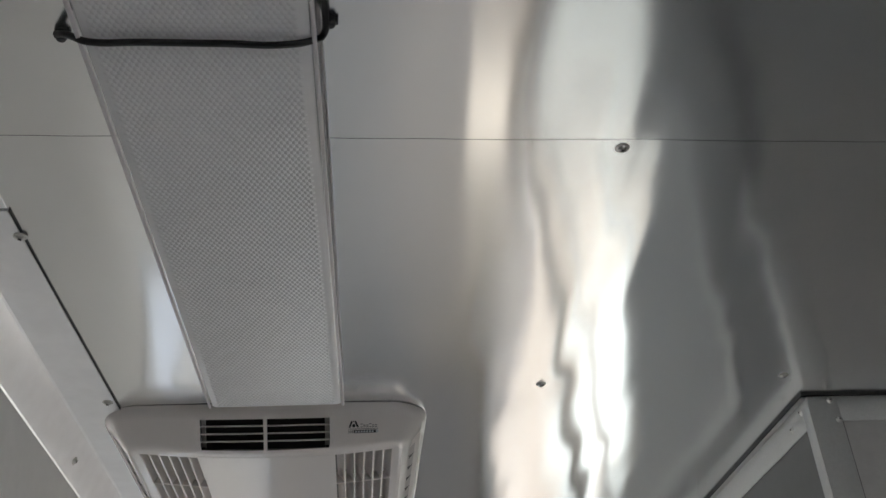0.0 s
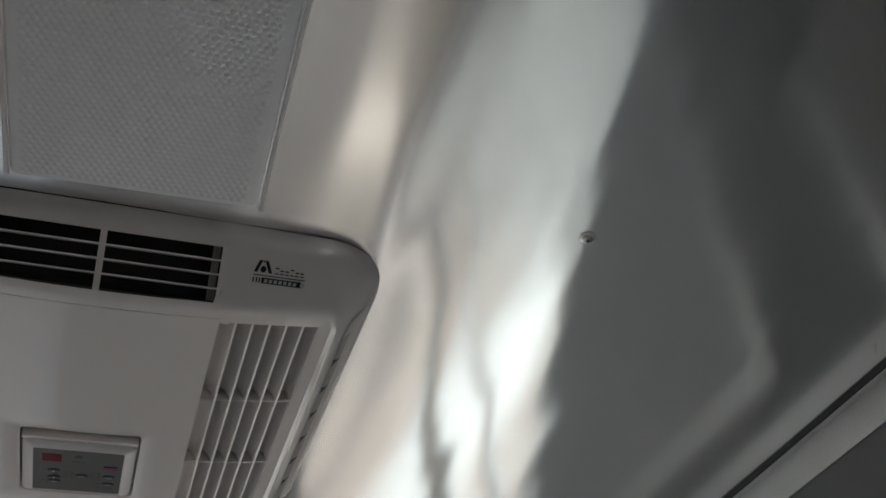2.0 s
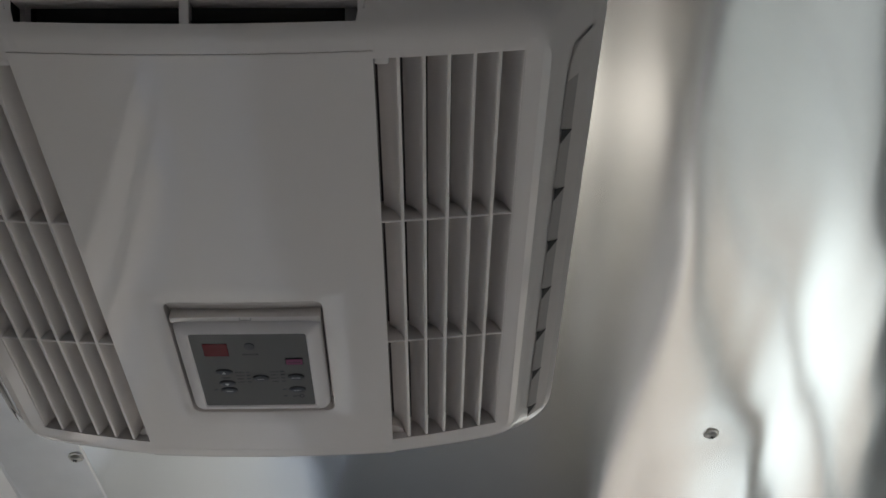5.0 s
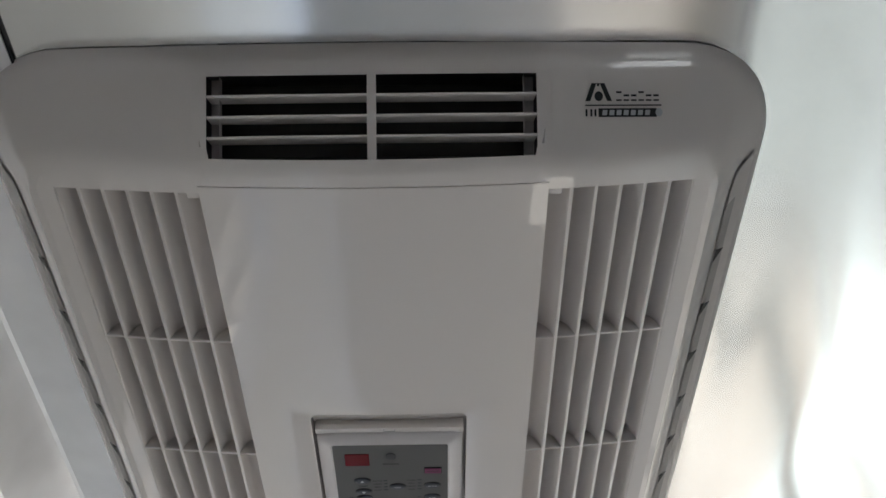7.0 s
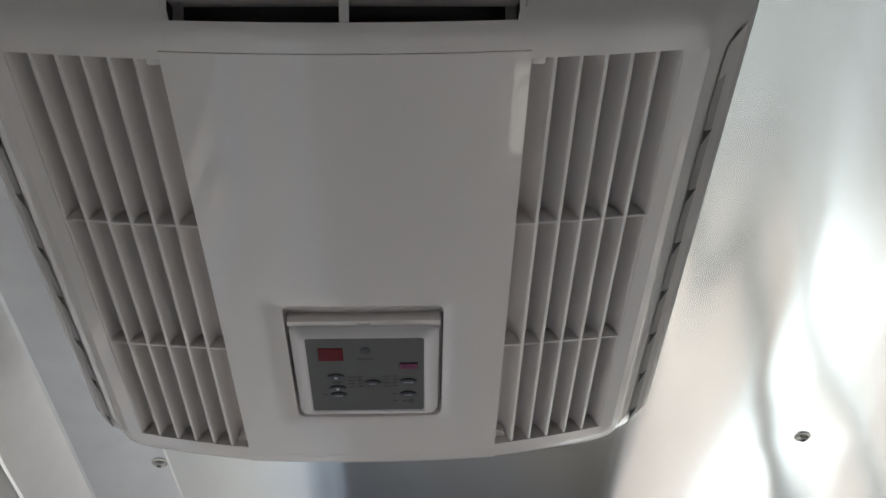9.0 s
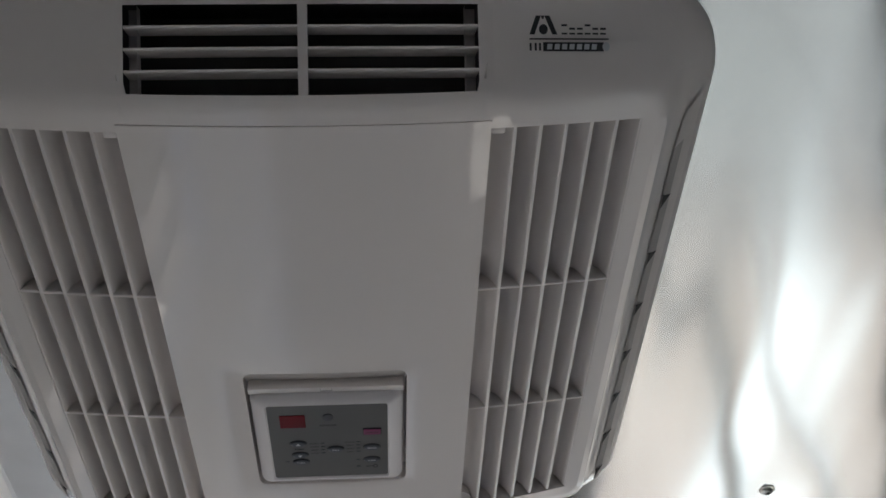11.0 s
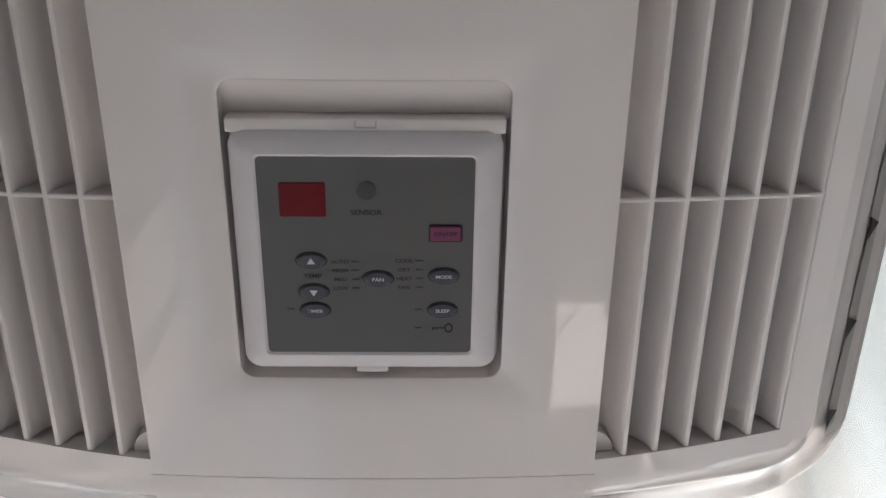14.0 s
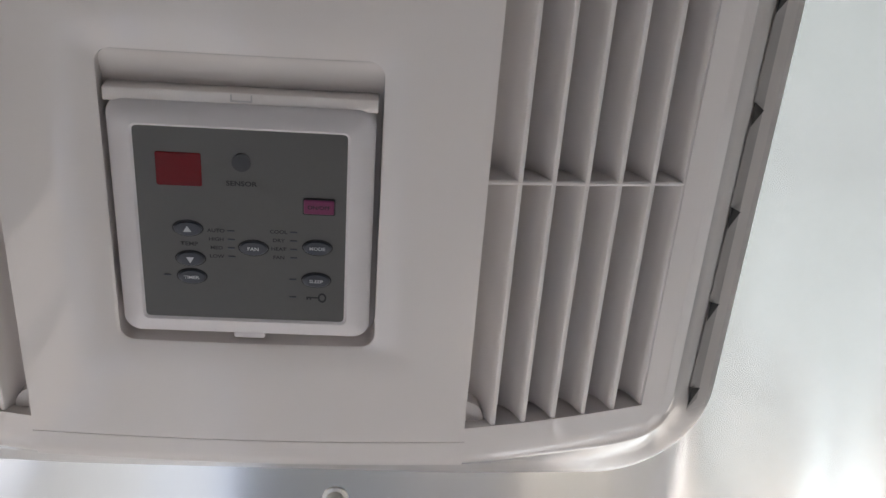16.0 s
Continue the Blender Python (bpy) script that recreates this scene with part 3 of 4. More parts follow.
for a, b in zip(fx, fx[1:]):
    for c, d in zip(fy, fy[1:]):
        mx, my = abs(a + b) / 2, (c + d) / 2
        if mx < GI or (GI < mx < GO and GF < my < GR):
            continue
        bm.faces.new((gvert(a, c), gvert(b, c), gvert(b, d), gvert(a, d)))
body = part("body", bm, PLASTIC, ac, "moulded white housing", 28)


# deep wells behind the grilles, slats and cross bars
def strip(bm, pts, h, t):
    """An upright blade of thickness t along pts, reaching up by h."""
    d = (pts[-1] - pts[0]).normalized()
    n = Vector((-d.y, d.x, 0)) * t / 2
    rows = [[p - n + Vector((0, 0, h)), p - n + Vector((0, 0, 0.0006)), p - n * 0.4, p + n * 0.4, p + n + Vector((0, 0, 0.0006)), p + n + Vector((0, 0, h))] for p in pts]
    vs = loft(bm, rows)
    bm.faces.new(vs[0]), bm.faces.new(vs[-1])


DEPTH = 0.0215
for side in (-1, 1):
    g = part("grille", (lambda q: (strip(q, [Vector((side * GI, GF + 0.0005, zb(GI) + 0.0004)), Vector((side * GI, GR, zb(GI) + 0.0004))], DEPTH, 0.0012), q)[1])(bmesh.new()), PLASTIC, ac, "white return-air grille with slim upright slats")
    for k in range(1, 7):
        x = side * (GI + (GO - GI) * k / 6)
        q = bmesh.new()
        # a concave blade that leans towards the middle as it rises
        prof = ((0.0012, 0.0003), (0.0006, 0.0), (-0.0009, 0.0), (-0.0014, 0.0005), (-0.0028, 0.0036), (-0.0044, 0.0068), (-0.0064, 0.0098), (-0.0090, 0.0124), (-0.0116, 0.0142), (-0.0134, 0.0150), (-0.0134, 0.0166), (-0.0084, 0.0140), (-0.0030, 0.0080), (0.0002, 0.0035), (0.0012, 0.0010))
        rows = [[Vector((x + side * du, y, zb(x) + 0.0010 + dz)) for du, dz in prof] for y in (GF, GR + rearbow(x))]
        v_ = loft(q, rows)
        q.faces.new(v_[0]), q.faces.new(v_[1])
        part("slat", q, PLASTIC, g)
    for yb_ in (-0.134, 0.0):
        q = bmesh.new()
        strip(q, [Vector((side * (GI + (GO - GI) * t), yb_, zb(GI + (GO - GI) * t) + 0.0009)) for t in np.linspace(0, 1, 7)], DEPTH - 0.001, 0.0022)
        part("cross_bar", q, PLASTIC, g)
    ps = [(GI + (GO - GI) * t) for t in np.linspace(0, 1, 7)]
    # back sheet in a near-black colour that stands for the depth's shade
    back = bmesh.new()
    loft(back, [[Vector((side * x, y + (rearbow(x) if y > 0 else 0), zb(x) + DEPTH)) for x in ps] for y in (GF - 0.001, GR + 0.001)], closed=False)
    part("well", back, WELL_SHADE, g, "back of the well, coloured dark for the shade behind the slats")
    w = bmesh.new()
    loft(w, [[Vector((side * x, GF - 0.0003, zb(x) + dz)) for x in ps] for dz in (0.0003, DEPTH)], closed=False)
    loft(w, [[Vector((side * x, GR + rearbow(x) + 0.0003, zb(x) + dz)) for x in ps] for dz in (0.0003, DEPTH)], closed=False)
    loft(w, [[Vector((side * GO, y, zb(GO) + dz)) for y in (GF, 0.0, GR + rearbow(GO))] for dz in (0.0003, DEPTH)], closed=False)
    part("well_side", w, PLASTIC, g)
    boss = bmesh.new()
    arc = [Vector((side * (GI + 0.0006 + 0.0105 * math.cos(a)), GR - 0.0005 - 0.0120 * math.sin(a), 0)) for a in np.linspace(0, math.pi / 2, 8)]
    loft(boss, [[p + Vector((0, 0, zb(GI) + 0.007)) for p in arc], [p + Vector((0, 0, zb(GI) + DEPTH)) for p in arc]], closed=False)
    cap = [boss.verts.new(p + Vector((0, 0, zb(GI) + 0.0072))) for p in arc] + [boss.verts.new((side * GI, GR, zb(GI) + 0.0072))]
    boss.faces.new(cap)
    part("screw_boss", boss, PLASTIC, g)
    tab = boxed(min(side * (GI + 0.001), side * (GI + 0.010)), max(side * (GI + 0.001), side * (GI + 0.010)), GF, GF + 0.006, zb(GI) + 0.002, zb(GI) + 0.008, 0.0015)
    part("catch", tab, PLASTIC, g)

# ---- centre cover with the scooped recess for the controls ----
CW, CY0, CY1 = 0.0605, -0.0542, 0.0885
cs = perimeter(stops(0.14, 8), stops(0.14, 8))
bm = bmesh.new()
hole = [Vector((p.x, p.y, zb(p.x) + 0.0003)) for p in rounded(cs, CW, CY0, CY1, 0.007, 0)]
lip = [Vector((p.x, p.y, zb(p.x) - 0.0005)) for p in rounded(cs, CW + 0.0016, CY0 - 0.0016, CY1 + 0.0016, 0.0085, 0)]
outer = [Vector((u * 0.085, 0.018 + v * 0.090, 0)) for u, v in cs]
for p in outer:
    p.z = zb(p.x) - 0.0007
floor_ring = []
for p in rounded(cs, CW - 0.0008, CY0 + 0.0030, CY1 - 0.0008, 0.006, 0):
    floor_ring.append(Vector((p.x, p.y, zb(p.x) + 0.0145)))
lv = loft(bm, [outer, lip, hole, floor_ring])
bm.faces.new(lv[-1])
# flat remainder of the cover
ux = [-VX + 0.0006, -0.085] + [0.085 * u for u in stops(0.14, 8)][1:-1] + [0.085, VX - 0.0006]
uy = [VY0 + 0.0003, -0.25, -0.20, -0.15, -0.11] + [0.018 + 0.090 * v for v in stops(0.14, 8)] + [0.125, VY1 - 0.0003]
uy = sorted(set(uy))
cv = {}


def cvert(x, y):
    k = (round(x, 6), round(y, 6))
    if k not in cv:
        cv[k] = bm.verts.new((x, y, zb(x) - 0.0007))
    return cv[k]


for a, b in zip(ux, ux[1:]):
    for c, d in zip(uy, uy[1:]):
        if abs(a + b) / 2 < 0.085 and -0.072 < (c + d) / 2 < 0.108:
            continue
        bm.faces.new((cvert(a, c), cvert(b, c), cvert(b, d), cvert(a, d)))
# turned-up edges
for xa in (ux[0], ux[-1]):
    loft(bm, [[Vector((xa, y, zb(xa) - 0.0007)) for y in uy], [Vector((xa, y, zb(xa) + 0.004)) for y in uy]], closed=False)
for ya in (uy[0], uy[-1]):
    loft(bm, [[Vector((x, ya, zb(x) - 0.0007)) for x in ux], [Vector((x, ya, zb(x) + 0.004)) for x in ux]], closed=False)
bmesh.ops.remove_doubles(bm, verts=bm.verts, dist=0.00005)
cover = part("cover", bm, PLASTIC, ac, "glossy white centre cover", 30)

# scooped finger recess above the control panel
sc = bmesh.new()
def scoop_half(s):
    """Half the recess's width at a depth s behind its front edge, with round corners."""
    return CW - 0.0003 - (0.007 - math.sqrt(max(0.0, 0.007 ** 2 - max(0.0, 0.007 - s) ** 2)))


loft(sc, [[Vector((x, CY0 + 0.0190 * t, zb(x) + 0.0002 + 0.0092 * t ** 0.6)) for x in np.linspace(-scoop_half(0.019 * t), scoop_half(0.019 * t), 13)] for t in (0, 0.02, 0.06, 0.12, 0.2, 0.3, 0.4, 0.55, 0.7, 0.85, 1)], closed=False)
part("scoop", sc, PLASTIC, cover)

# ---- front outlet: a shaped panel on the slope with a two-part louvre ----
def slope(level_f, x):
    """A point of the front slope at a level between two rows."""
    i = min(int(level_f), len(LEVELS) - 2)
    f = level_f - i
    z0_, y0_, _a, _b, _c, w0, _d = LEVELS[i]
    z1_, y1_, _a, _b, _c, w1, _d = LEVELS[i + 1]
    bow = lambda lv: -0.004 * (1 - (x / 0.256) ** 2) if lv < 4 else 0.0
    return Vector((x, (y0_ + bow(i)) * (1 - f) + (y1_ + bow(i + 1)) * f, (z0_ + w0 * 0.3 * x * x) * (1 - f) + (z1_ + w1 * 0.3 * x * x) * f))


bm = bmesh.new()
OUT = Vector((0, -0.0004, -0.0004))
xs_ = [-VX] + [VX * (-0.92 + 1.84 * k / 12) for k in range(13)] + [VX]
lv_ = [2.95, 3.03, 5.0, 5.3, 6, 7, 8]
rows = [[slope(l, x) + OUT for x in xs_] for l in lv_]
rows.append([Vector((x, VY0 - 0.0003, zb(x) - 0.0005)) for x in xs_])
loft(bm, rows, closed=False, skip=lambda i, k: i == 1 and (0 < k < len(xs_) - 2))
loft(bm, [rows[-1], [p + Vector((0, 0, 0.004)) for p in rows[-1]]], closed=False)
for c in (0, -1):
    loft(bm, [[r[c] for r in rows], [r[c] + Vector((0, 0.004, 0.004)) for r in rows]], closed=False)
outlet = part("outlet", bm, PLASTIC, ac, "sloped front outlet panel with dark louvred openings")
# duct behind the louvres, its inner shade put in as near-black colour
VW = VX * 0.92
a, b = slope(3.03, 0), slope(5.0, 0)
nrm = Vector((0, (b - a).z, -(b - a).y)).normalized()
nrm = nrm if nrm.y > 0 else -nrm
def on_slope(x, s):
    """A place on the front slope: x, and metres down from the outlet's upper edge."""
    l3 = (slope(4, x) - slope(3, x)).length
    l4 = (slope(5, x) - slope(4, x)).length
    i = 3 + s / l3 if s < l3 else min(4.999, 4 + (s - l3) / l4)
    return slope(i, x) - nrm * 0.0006


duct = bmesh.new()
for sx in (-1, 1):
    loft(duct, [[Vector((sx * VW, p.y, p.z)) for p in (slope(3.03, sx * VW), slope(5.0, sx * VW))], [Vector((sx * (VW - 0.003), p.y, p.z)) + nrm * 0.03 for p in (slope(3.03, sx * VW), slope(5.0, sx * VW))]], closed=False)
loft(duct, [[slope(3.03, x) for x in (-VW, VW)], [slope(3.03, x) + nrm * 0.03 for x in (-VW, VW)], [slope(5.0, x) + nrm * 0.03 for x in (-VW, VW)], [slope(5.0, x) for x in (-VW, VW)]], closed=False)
part("duct", duct, HOLE_SHADE, outlet, "duct opening, coloured near black for its shade")
for sx in (-1, 1):
    for k in (1, 2, 3):
        q = bmesh.new()
        xs2 = np.linspace(sx * 0.0028, sx * VW, 7)
        rows = []
        for x in xs2:
            p = on_slope(float(x), 0.051 * k / 4) + nrm * 0.0012
            rows.append([p, p + Vector((0, 0.0004, -0.0009)), p + Vector((0, 0.0013, -0.0010)), p + Vector((0, 0.0095, 0.0042)), p + Vector((0, 0.0090, 0.0054)), p + Vector((0, 0.0010, 0.0009))])
        v2 = loft(q, rows)
        q.faces.new(v2[0]), q.faces.new(v2[-1])
        part("louvre", q, PLASTIC, outlet)
    q = bmesh.new()
    e0, e1 = slope(3.03, sx * VW), slope(5.0, sx * VW)
    loft(q, [[p, p + nrm * 0.010, p + nrm * 0.010 - Vector((sx * 0.0075, 0, 0)), p + nrm * 0.002 - Vector((sx * 0.0075, 0, 0))] for p in (e0, e1)], closed=False)
    part("cheek", q, PLASTIC_SHADED, outlet)
q = bmesh.new()
e0, e1 = slope(3.03, 0), slope(5.0, 0)
loft(q, [[p + Vector((-0.0028, 0, 0)) + nrm * 0.008, p + Vector((-0.0028, 0, 0)), p + Vector((0.0028, 0, 0)), p + Vector((0.0028, 0, 0)) + nrm * 0.008] for p in (e0 - Vector((0, 0.0006, 0.0006)), e1 - Vector((0, 0.0006, 0.0006)))], closed=False)
part("centre_bar", q, PLASTIC, outlet)

# rear outlet panel
bm = bmesh.new()
def rearp(l, x):
    z0_, _, y0_, _, _, w0, _ = LEVELS[l]
    return Vector((x, y0_ + 0.0004, z0_ + w0 * 0.3 * x * x - 0.0004))
rows = [[rearp(l, x) for x in np.linspace(-VX, VX, 9)] for l in (5, 6, 7, 8)]
rows.append([Vector((x, VY1 + 0.0003, zb(x) - 0.0005)) for x in np.linspace(-VX, VX, 9)])
loft(bm, rows, closed=False)
loft(bm, [rows[-1], [p + Vector((0, 0, 0.004)) for p in rows[-1]]], closed=False)
for c in (0, -1):
    loft(bm, [[r[c] for r in rows], [r[c] + Vector((0, -0.004, 0.004)) for r in rows]], closed=False)
rear = part("rear_outlet", bm, PLASTIC, ac, "white rear outlet panel")

# ---- side vents: an inset strip of seven scooped slots on each flank ----
for side in (-1, 1):
    base = bmesh.new()
    hi, lo = (0.2500, 2.0344), (0.2312, 2.0126)
    y0_, y1_ = -0.268, 0.150
    n_out = Vector((side * 0.0007, 0, -0.0004))
    P = lambda y, t, d=0.0: Vector((side * (lo[0] + (hi[0] - lo[0]) * t - d), y, lo[1] + (hi[1] - lo[1]) * t)) + n_out
    ys3 = list(np.linspace(y0_ + 0.03, y1_ - 0.012, 8))
    loft(base, [[P(y0_ + 0.004, 0.15), P(y0_, 1.0)], [P(ys3[0], 0.0), P(ys3[0], 1.0)]], closed=False)
    loft(base, [[P(ys3[-1], 0.0), P(ys3[-1], 1.0)], [P(y1_ - 0.010, 0.0), P(y1_, 1.0)]], closed=False)
    loft(base, [[P(y, 0.46), P(y, 1.0)] for y in (ys3[0], ys3[-1])], closed=False)
    sv = part("side_vent", base, STRIP_SHADED, ac, "inset vent strip on the flank, its plastic darkened for shade")
    for a, b in zip(ys3, ys3[1:]):
        q = bmesh.new()
        m1 = b - 0.012
        loft(q, [[P(a, 0.0), P(a, 0.46)], [P(m1, 0.0, 0.0009), P(m1, 0.46, 0.0002)]], closed=False)
        loft(q, [[P(m1 - 0.0005, 0.0), P(m1 - 0.0005, 0.46)], [P(b, 0.0), P(b, 0.46)]], closed=False)
        part("slot", q, SLOT_SHADED, sv)
        # flat near-black triangle laid on the strip for the shaded hole
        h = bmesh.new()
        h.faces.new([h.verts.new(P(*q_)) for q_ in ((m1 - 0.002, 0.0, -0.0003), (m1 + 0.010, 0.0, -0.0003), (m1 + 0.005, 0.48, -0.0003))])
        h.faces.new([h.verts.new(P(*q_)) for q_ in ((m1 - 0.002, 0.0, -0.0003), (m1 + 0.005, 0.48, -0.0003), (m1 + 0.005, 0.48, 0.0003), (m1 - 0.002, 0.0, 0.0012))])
        part("opening", h, HOLE_SHADE, sv)

# ---- control panel ----
panel = part("control_panel", bmesh.new(), BEZEL, ac, "white control panel with grey membrane and oval buttons")
ps_ = perimeter(stops(0.16, 8), stops(0.16, 8))
BX, BY0, BY1 = 0.0578, -0.0340, 0.0825
GX, GY0, GY1, GZ = 0.0457, -0.0232, 0.0708, 1.9808
bm = bmesh.new()
r0 = rounded(ps_, BX - 0.0005, BY0, BY1, 0.008, 1.9995)
r1 = rounded(ps_, BX - 0.0002, BY0 + 0.0005, BY1, 0.008, 1.9868)
r2 = rounded(ps_, BX - 0.0020, BY0 + 0.0022, BY1 - 0.0020, 0.007, 1.9836)
r3 = rounded(ps_, GX + 0.0030, GY0 - 0.0028, GY1 + 0.0028, 0.004, GZ - 0.0004)
r4 = rounded(ps_, GX + 0.0012, GY0 - 0.0012, GY1 + 0.0012, 0.003, GZ - 0.0010)
r5 = rounded(ps_, GX, GY0, GY1, 0.002, GZ)
v5 = loft(bm, [r0, r1, r2, r3, r4, r5])
bezel = part("bezel", bm, BEZEL, panel, "white sloped bezel", 40)
bm = bmesh.new()
vtop = loft(bm, [rounded(ps_, GX + 0.0002, GY0 - 0.0002, GY1 + 0.0002, 0.002, GZ + 0.001), rounded(ps_, GX, GY0, GY1, 0.002, GZ - 0.0001)])
bm.faces.new(vtop[-1])
part("membrane", bm, GREY, panel, "dark grey membrane")
tabm = boxed(-0.0070, 0.0080, BY1 + 0.0002, BY1 + 0.0036, 1.9872, 1.9900, 0.0012)
part("catch", tabm, BEZEL, panel)
tab2 = bmesh.new()
for x0_, x1_, ya, yb2 in ((-0.0046, -0.0040, BY0 - 0.0030, BY0 - 0.0002), (0.0040, 0.0046, BY0 - 0.0030, BY0 - 0.0002), (-0.0046, 0.0046, BY0 - 0.0004, BY0 + 0.0002)):
    box(tab2, x0_, x1_, ya, yb2, 1.9853, 1.9860, 0.0)
part("hinge_mark", tab2, PLASTIC_SHADED, panel)
hinge = boxed(-CW + 0.0022, CW - 0.0022, BY0 - 0.0038, BY0 + 0.0024, 1.9858, 1.9960, 0.0008)
part("hinge", hinge, PLASTIC, panel)


def on_panel(u, v):
    """A place on the membrane: u, v from 0 to 1 across and down it."""
    return Vector((-GX + 2 * GX * u, GY0 + (GY1 - GY0) * v, GZ - 0.0001))


def plate(u, v, w, h, r, t, material, name, label="", parent=None):
    c = on_panel(u, v)
    bm = bmesh.new()
    uv = perimeter(stops(0.5, 4), stops(0.5, 4))
    rr = [rounded(uv, w / 2, c.y - h / 2, c.y + h / 2, r, c.z, c.x), rounded(uv, w / 2, c.y - h / 2, c.y + h / 2, r, c.z - t * 0.6, c.x), rounded(uv, w / 2 - t * 0.5, c.y - h / 2 + t * 0.5, c.y + h / 2 - t * 0.5, max(r - t * 0.5, 0.0001), c.z - t, c.x)]
    v_ = loft(bm, rr)
    bm.faces.new(v_[-1])
    return part(name, bm, material, parent or panel, label)


def oval(u, v, w, h, label=""):
    c = on_panel(u, v)
    bm = bmesh.new()
    rows = [[c + Vector((w / 2 * s * math.cos(a), h / 2 * s * math.sin(a), -d)) for a in np.linspace(0, 2 * math.pi, 24, endpoint=False)] for s, d in ((1.0, 0.0), (0.98, 0.0006), (0.88, 0.0011), (0.6, 0.0013))]
    v_ = loft(bm, rows)
    bm.faces.new(v_[-1])
    ob = part("button", bm, BUTTON, panel, label)
    rim = bmesh.new()
    loft(rim, [[c + Vector(((w / 2 + g) * math.cos(a), (h / 2 + g) * math.sin(a), -d)) for a in np.linspace(0, 2 * math.pi, 24, endpoint=False)] for g, d in ((0.0006, 0.0), (0.0004, 0.0003), (0.0, 0.0003))])
    part("button_rim", rim, INK, panel)
    return ob


def lettering(text, u, v, size, material, depth=0.0003, lift=0.0):
    c = on_panel(u, v)
    cu = bpy.data.curves.new("text", "FONT")
    cu.body, cu.size, cu.align_x, cu.align_y = text, size, "CENTER", "CENTER"
    cu.offset = size * 0.02
    ob = bpy.data.objects.new("text_tmp", cu)
    scene.collection.objects.link(ob)
    me = bpy.data.meshes.new_from_object(ob.evaluated_get(bpy.context.evaluated_depsgraph_get()))
    bpy.data.objects.remove(ob)
    # read from below: turned over about x
    me.transform(Matrix.Translation(c + Vector((0, 0, -depth - lift))) @ Matrix.Rotation(math.pi, 4, "X") @ Matrix.Diagonal((1.15, 1, 1, 1)))
    me.transform(Matrix.Translation((0, 0.05, -H)))
    me.materials.clear()
    me.materials.append(material)
    t = new("lettering", me)
    t.parent = panel
    return t


plate(0.205, 0.205, 0.0195, 0.0155, 0.0008, 0.0005, RED, "display", "dark red display window")
c = on_panel(0.500, 0.160)
part("sensor", revolve(bmesh.new(), [(0.0042, 0.0), (0.0042, 0.0004), (0.0036, 0.0005)], c, n=20), SENSOR_M, panel, "round dark sensor")
lettering("SENSOR", 0.498, 0.266, 0.0032, INK)
plate(0.868, 0.367, 0.0145, 0.0080, 0.0010, 0.0007, INK, "power_rim")
plate(0.868, 0.367, 0.0135, 0.0070, 0.0008, 0.0011, MAGENTA, "power_button", "magenta power button")
lettering("ON/OFF", 0.868, 0.367, 0.0024, INK, 0.0013)
for u, v in ((0.232, 0.508), (0.238, 0.670), (0.240, 0.768), (0.548, 0.600), (0.862, 0.585), (0.858, 0.765)):
    oval(u, v, 0.0128, 0.0072)
for u, v, s in ((0.232, 0.508, -1), (0.238, 0.670, 1)):
    c = on_panel(u, v) + Vector((0, 0, -0.00145))
    tr = bmesh.new()
    tr.faces.new([tr.verts.new(c + Vector(p)) for p in ((-0.0018, -s * 0.0012, 0), (0.0018, -s * 0.0012, 0), (0, s * 0.0018, 0))])
    part("arrow", tr, PALE, panel)
lettering("TEMP", 0.236, 0.590, 0.0028, INK)
lettering("TIMER", 0.240, 0.768, 0.0022, PALE, 0.0015)
lettering("FAN", 0.548, 0.600, 0.0024, PALE, 0.0015)
lettering("MODE", 0.862, 0.585, 0.0022, PALE, 0.0015)
lettering("SLEEP", 0.858, 0.765, 0.0022, PALE, 0.0015)
for k, w_ in enumerate(("AUTO", "HIGH", "MED", "LOW")):
    lettering(w_, 0.368, 0.514 + 0.046 * k, 0.0024, INK)
for k, w_ in enumerate(("COOL", "DRY", "HEAT", "FAN")):
    lettering(w_, 0.672, 0.508 + 0.046 * k, 0.0024, INK)
for u, v in [(0.440, 0.514 + 0.046 * k) for k in range(4)] + [(0.745, 0.508 + 0.046 * k) for k in range(4)] + [(0.120, 0.765), (0.740, 0.765), (0.740, 0.865)]:
    plate(u, v, 0.0032, 0.0007, 0.0002, 0.0003, BUTTON, "indicator")
# key mark
key = bmesh.new()
c = on_panel(0.858, 0.863)
loft(key, [[c + Vector((0.0028 + r * math.cos(a), r * 1.3 * math.sin(a), -0.0003)) for a in np.linspace(0, 2 * math.pi, 16, endpoint=False)] for r in (0.0012, 0.0020)])
for x0_, x1_, ya, yb2 in ((-0.0045, 0.0010, -0.0004, 0.0004), (-0.0045, -0.0037, 0.0004, 0.0012), (-0.0030, -0.0023, 0.0004, 0.0012)):
    key.faces.new([key.verts.new(c + Vector((x, y, -0.0003))) for x, y in ((x0_, ya), (x1_, ya), (x1_, yb2), (x0_, yb2))])
part("key_mark", key, INK, panel)

# ---- maker's badge on the front slope: plain shapes only ----
badge = bmesh.new()


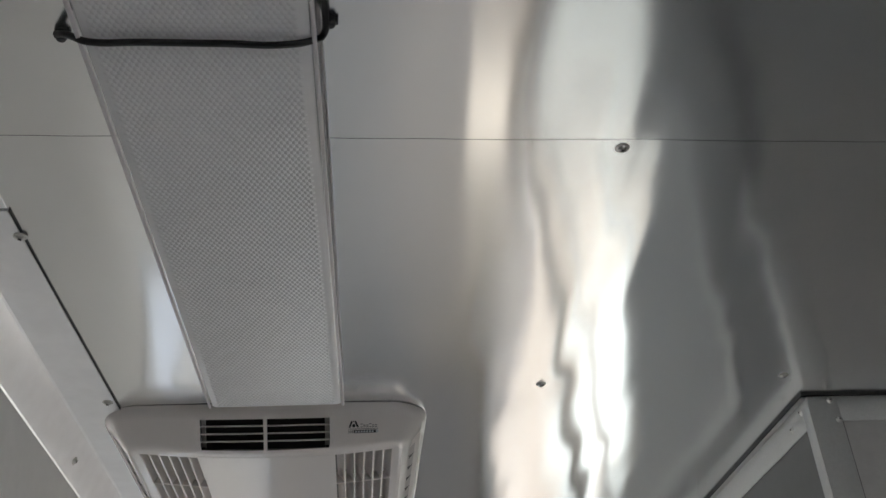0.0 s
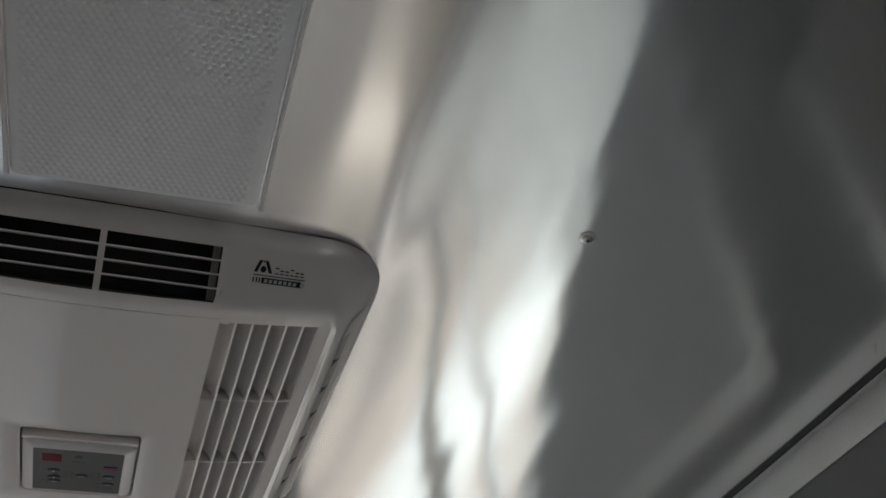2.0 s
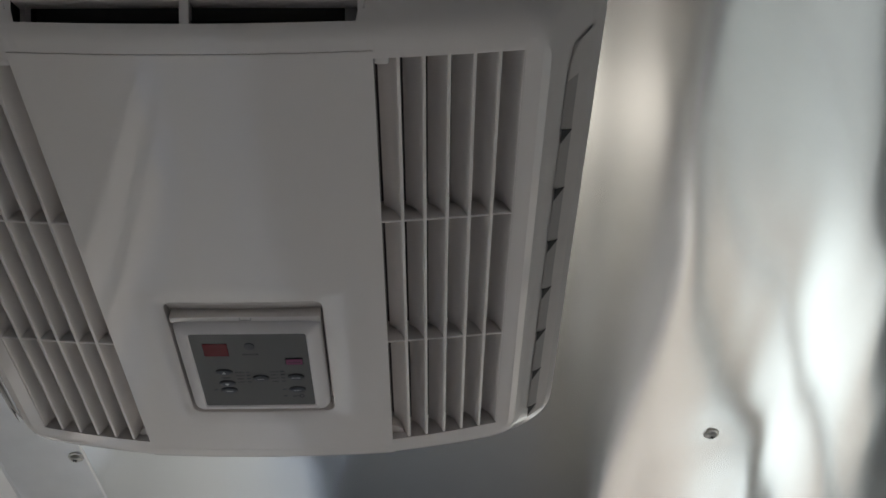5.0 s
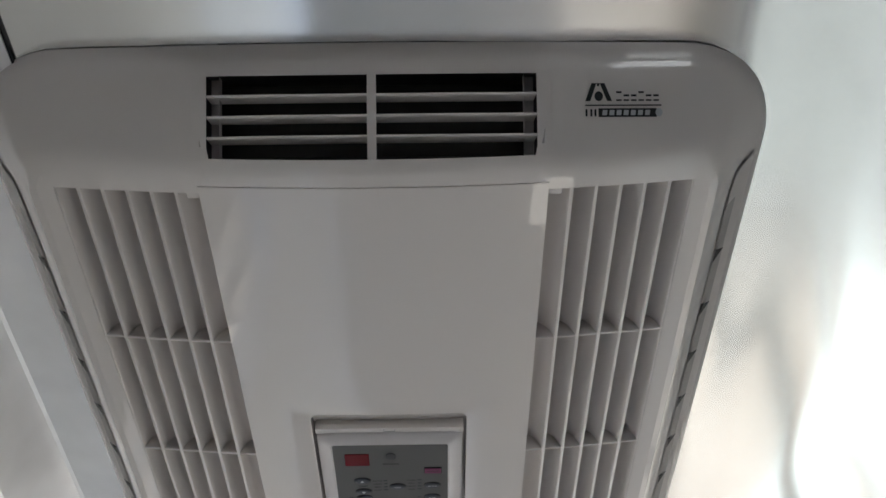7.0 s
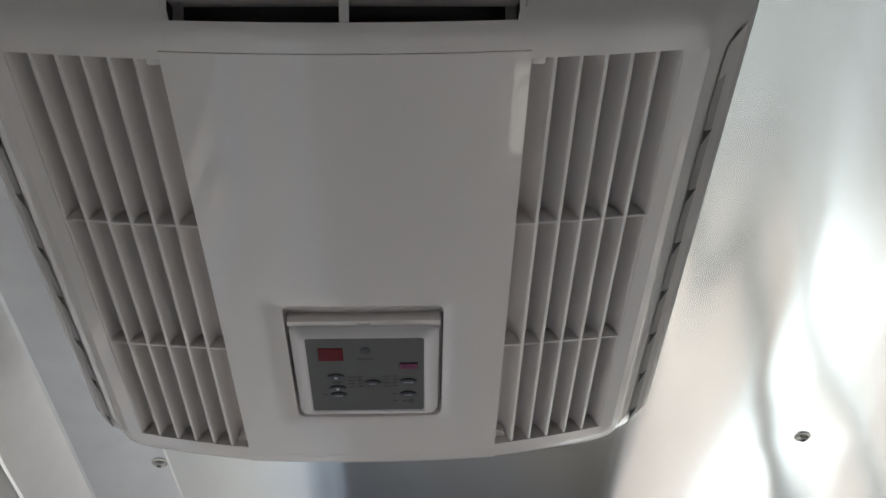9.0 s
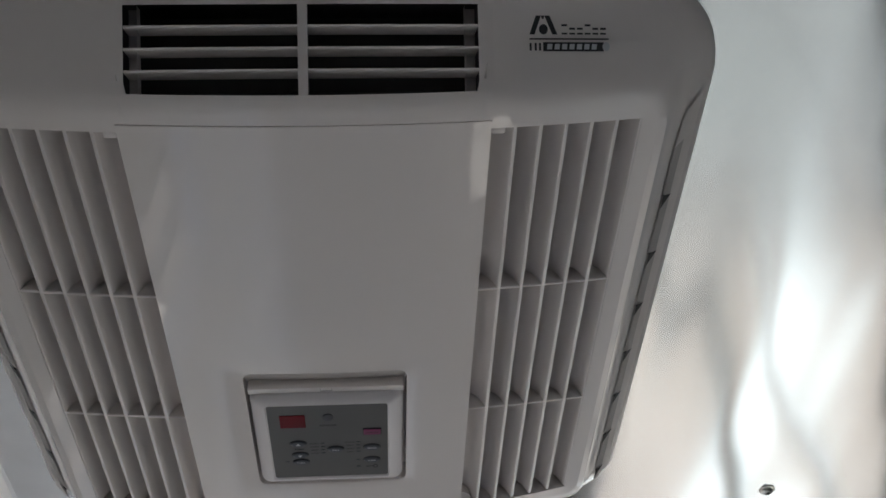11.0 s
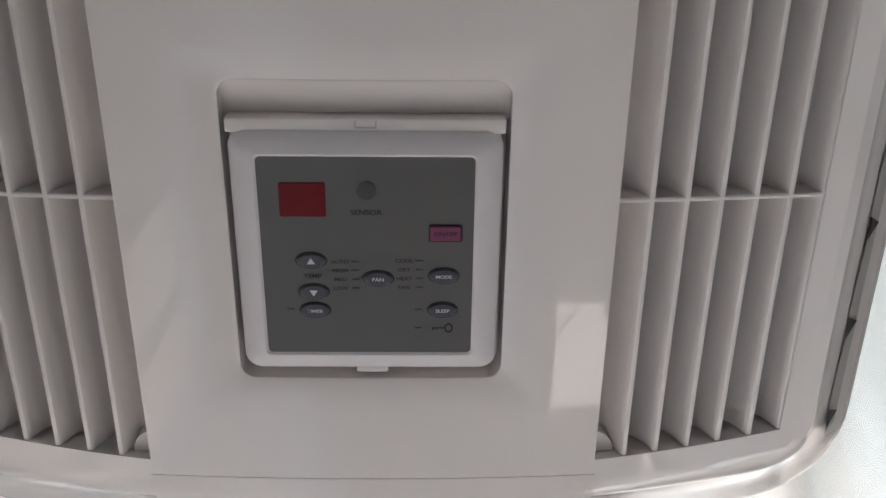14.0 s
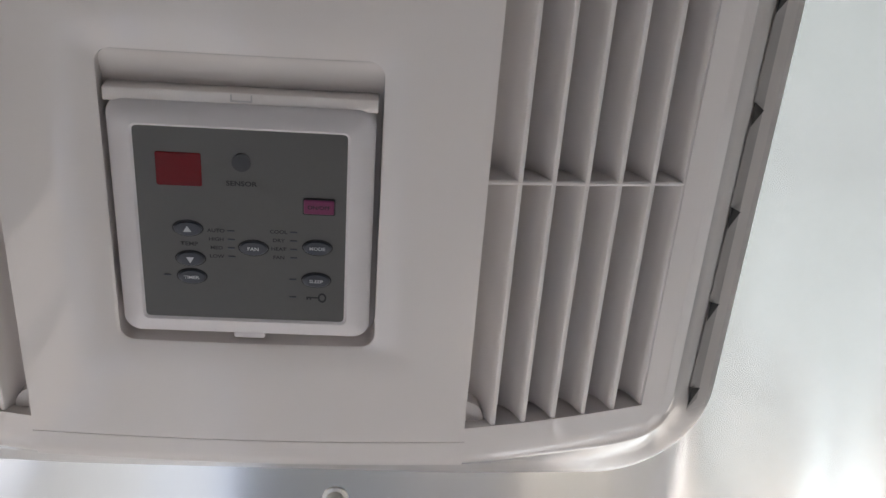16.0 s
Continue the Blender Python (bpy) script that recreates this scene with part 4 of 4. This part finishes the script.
def quad(bm, pts):
    bm.faces.new([bm.verts.new(on_slope(x, s)) for x, s in pts])


quad(badge, ((0.1305, 0.0190), (0.1345, 0.0080), (0.1375, 0.0080), (0.1335, 0.0190)))
quad(badge, ((0.1470, 0.0190), (0.1425, 0.0080), (0.1395, 0.0080), (0.1440, 0.0190)))
quad(badge, ((0.1375, 0.0080), (0.1380, 0.0100), (0.1390, 0.0100), (0.1395, 0.0080)))
badge.faces.new([badge.verts.new(on_slope(0.1388 + 0.0026 * math.cos(a), 0.0160 + 0.0030 * math.sin(a))) for a in np.linspace(0, 2 * math.pi, 18, endpoint=False)])
quad(badge, ((0.1305, 0.0212), (0.1775, 0.0212), (0.1775, 0.0220), (0.1305, 0.0220)))
quad(badge, ((0.1385, 0.0235), (0.1745, 0.0235), (0.1745, 0.0288), (0.1385, 0.0288)))
for x in (0.1305, 0.1335, 0.1360):
    quad(badge, ((x, 0.0240), (x + 0.0012, 0.0240), (x + 0.0012, 0.0284), (x, 0.0284)))
for k in range(6):
    x = 0.1495 + k * 0.0046
    quad(badge, ((x, 0.0150 if k % 3 else 0.0130), (x + 0.0034, 0.0150 if k % 3 else 0.0130), (x + 0.0034, 0.0162 if k % 3 else 0.0142), (x, 0.0162 if k % 3 else 0.0142)))
    quad(badge, ((x, 0.0180), (x + 0.0034, 0.0180), (x + 0.0034, 0.0190), (x, 0.0190)))
part("badge", badge, INK, ac, "dark printed maker's badge")
dot = bmesh.new()
dot.faces.new([dot.verts.new(on_slope(0.1758 + 0.0022 * math.cos(a), 0.0261 + 0.0026 * math.sin(a)) - nrm * 0.0004) for a in np.linspace(0, 2 * math.pi, 18, endpoint=False)])
for k in range(7):
    x = 0.1410 + k * 0.0044
    dot.faces.new([dot.verts.new(on_slope(a_, b_) - nrm * 0.0004) for a_, b_ in ((x, 0.0246), (x + 0.0030, 0.0246), (x + 0.0026, 0.0278), (x - 0.0004, 0.0278))])
part("badge_mark", dot, PALE, ac, "pale bars inside the badge")
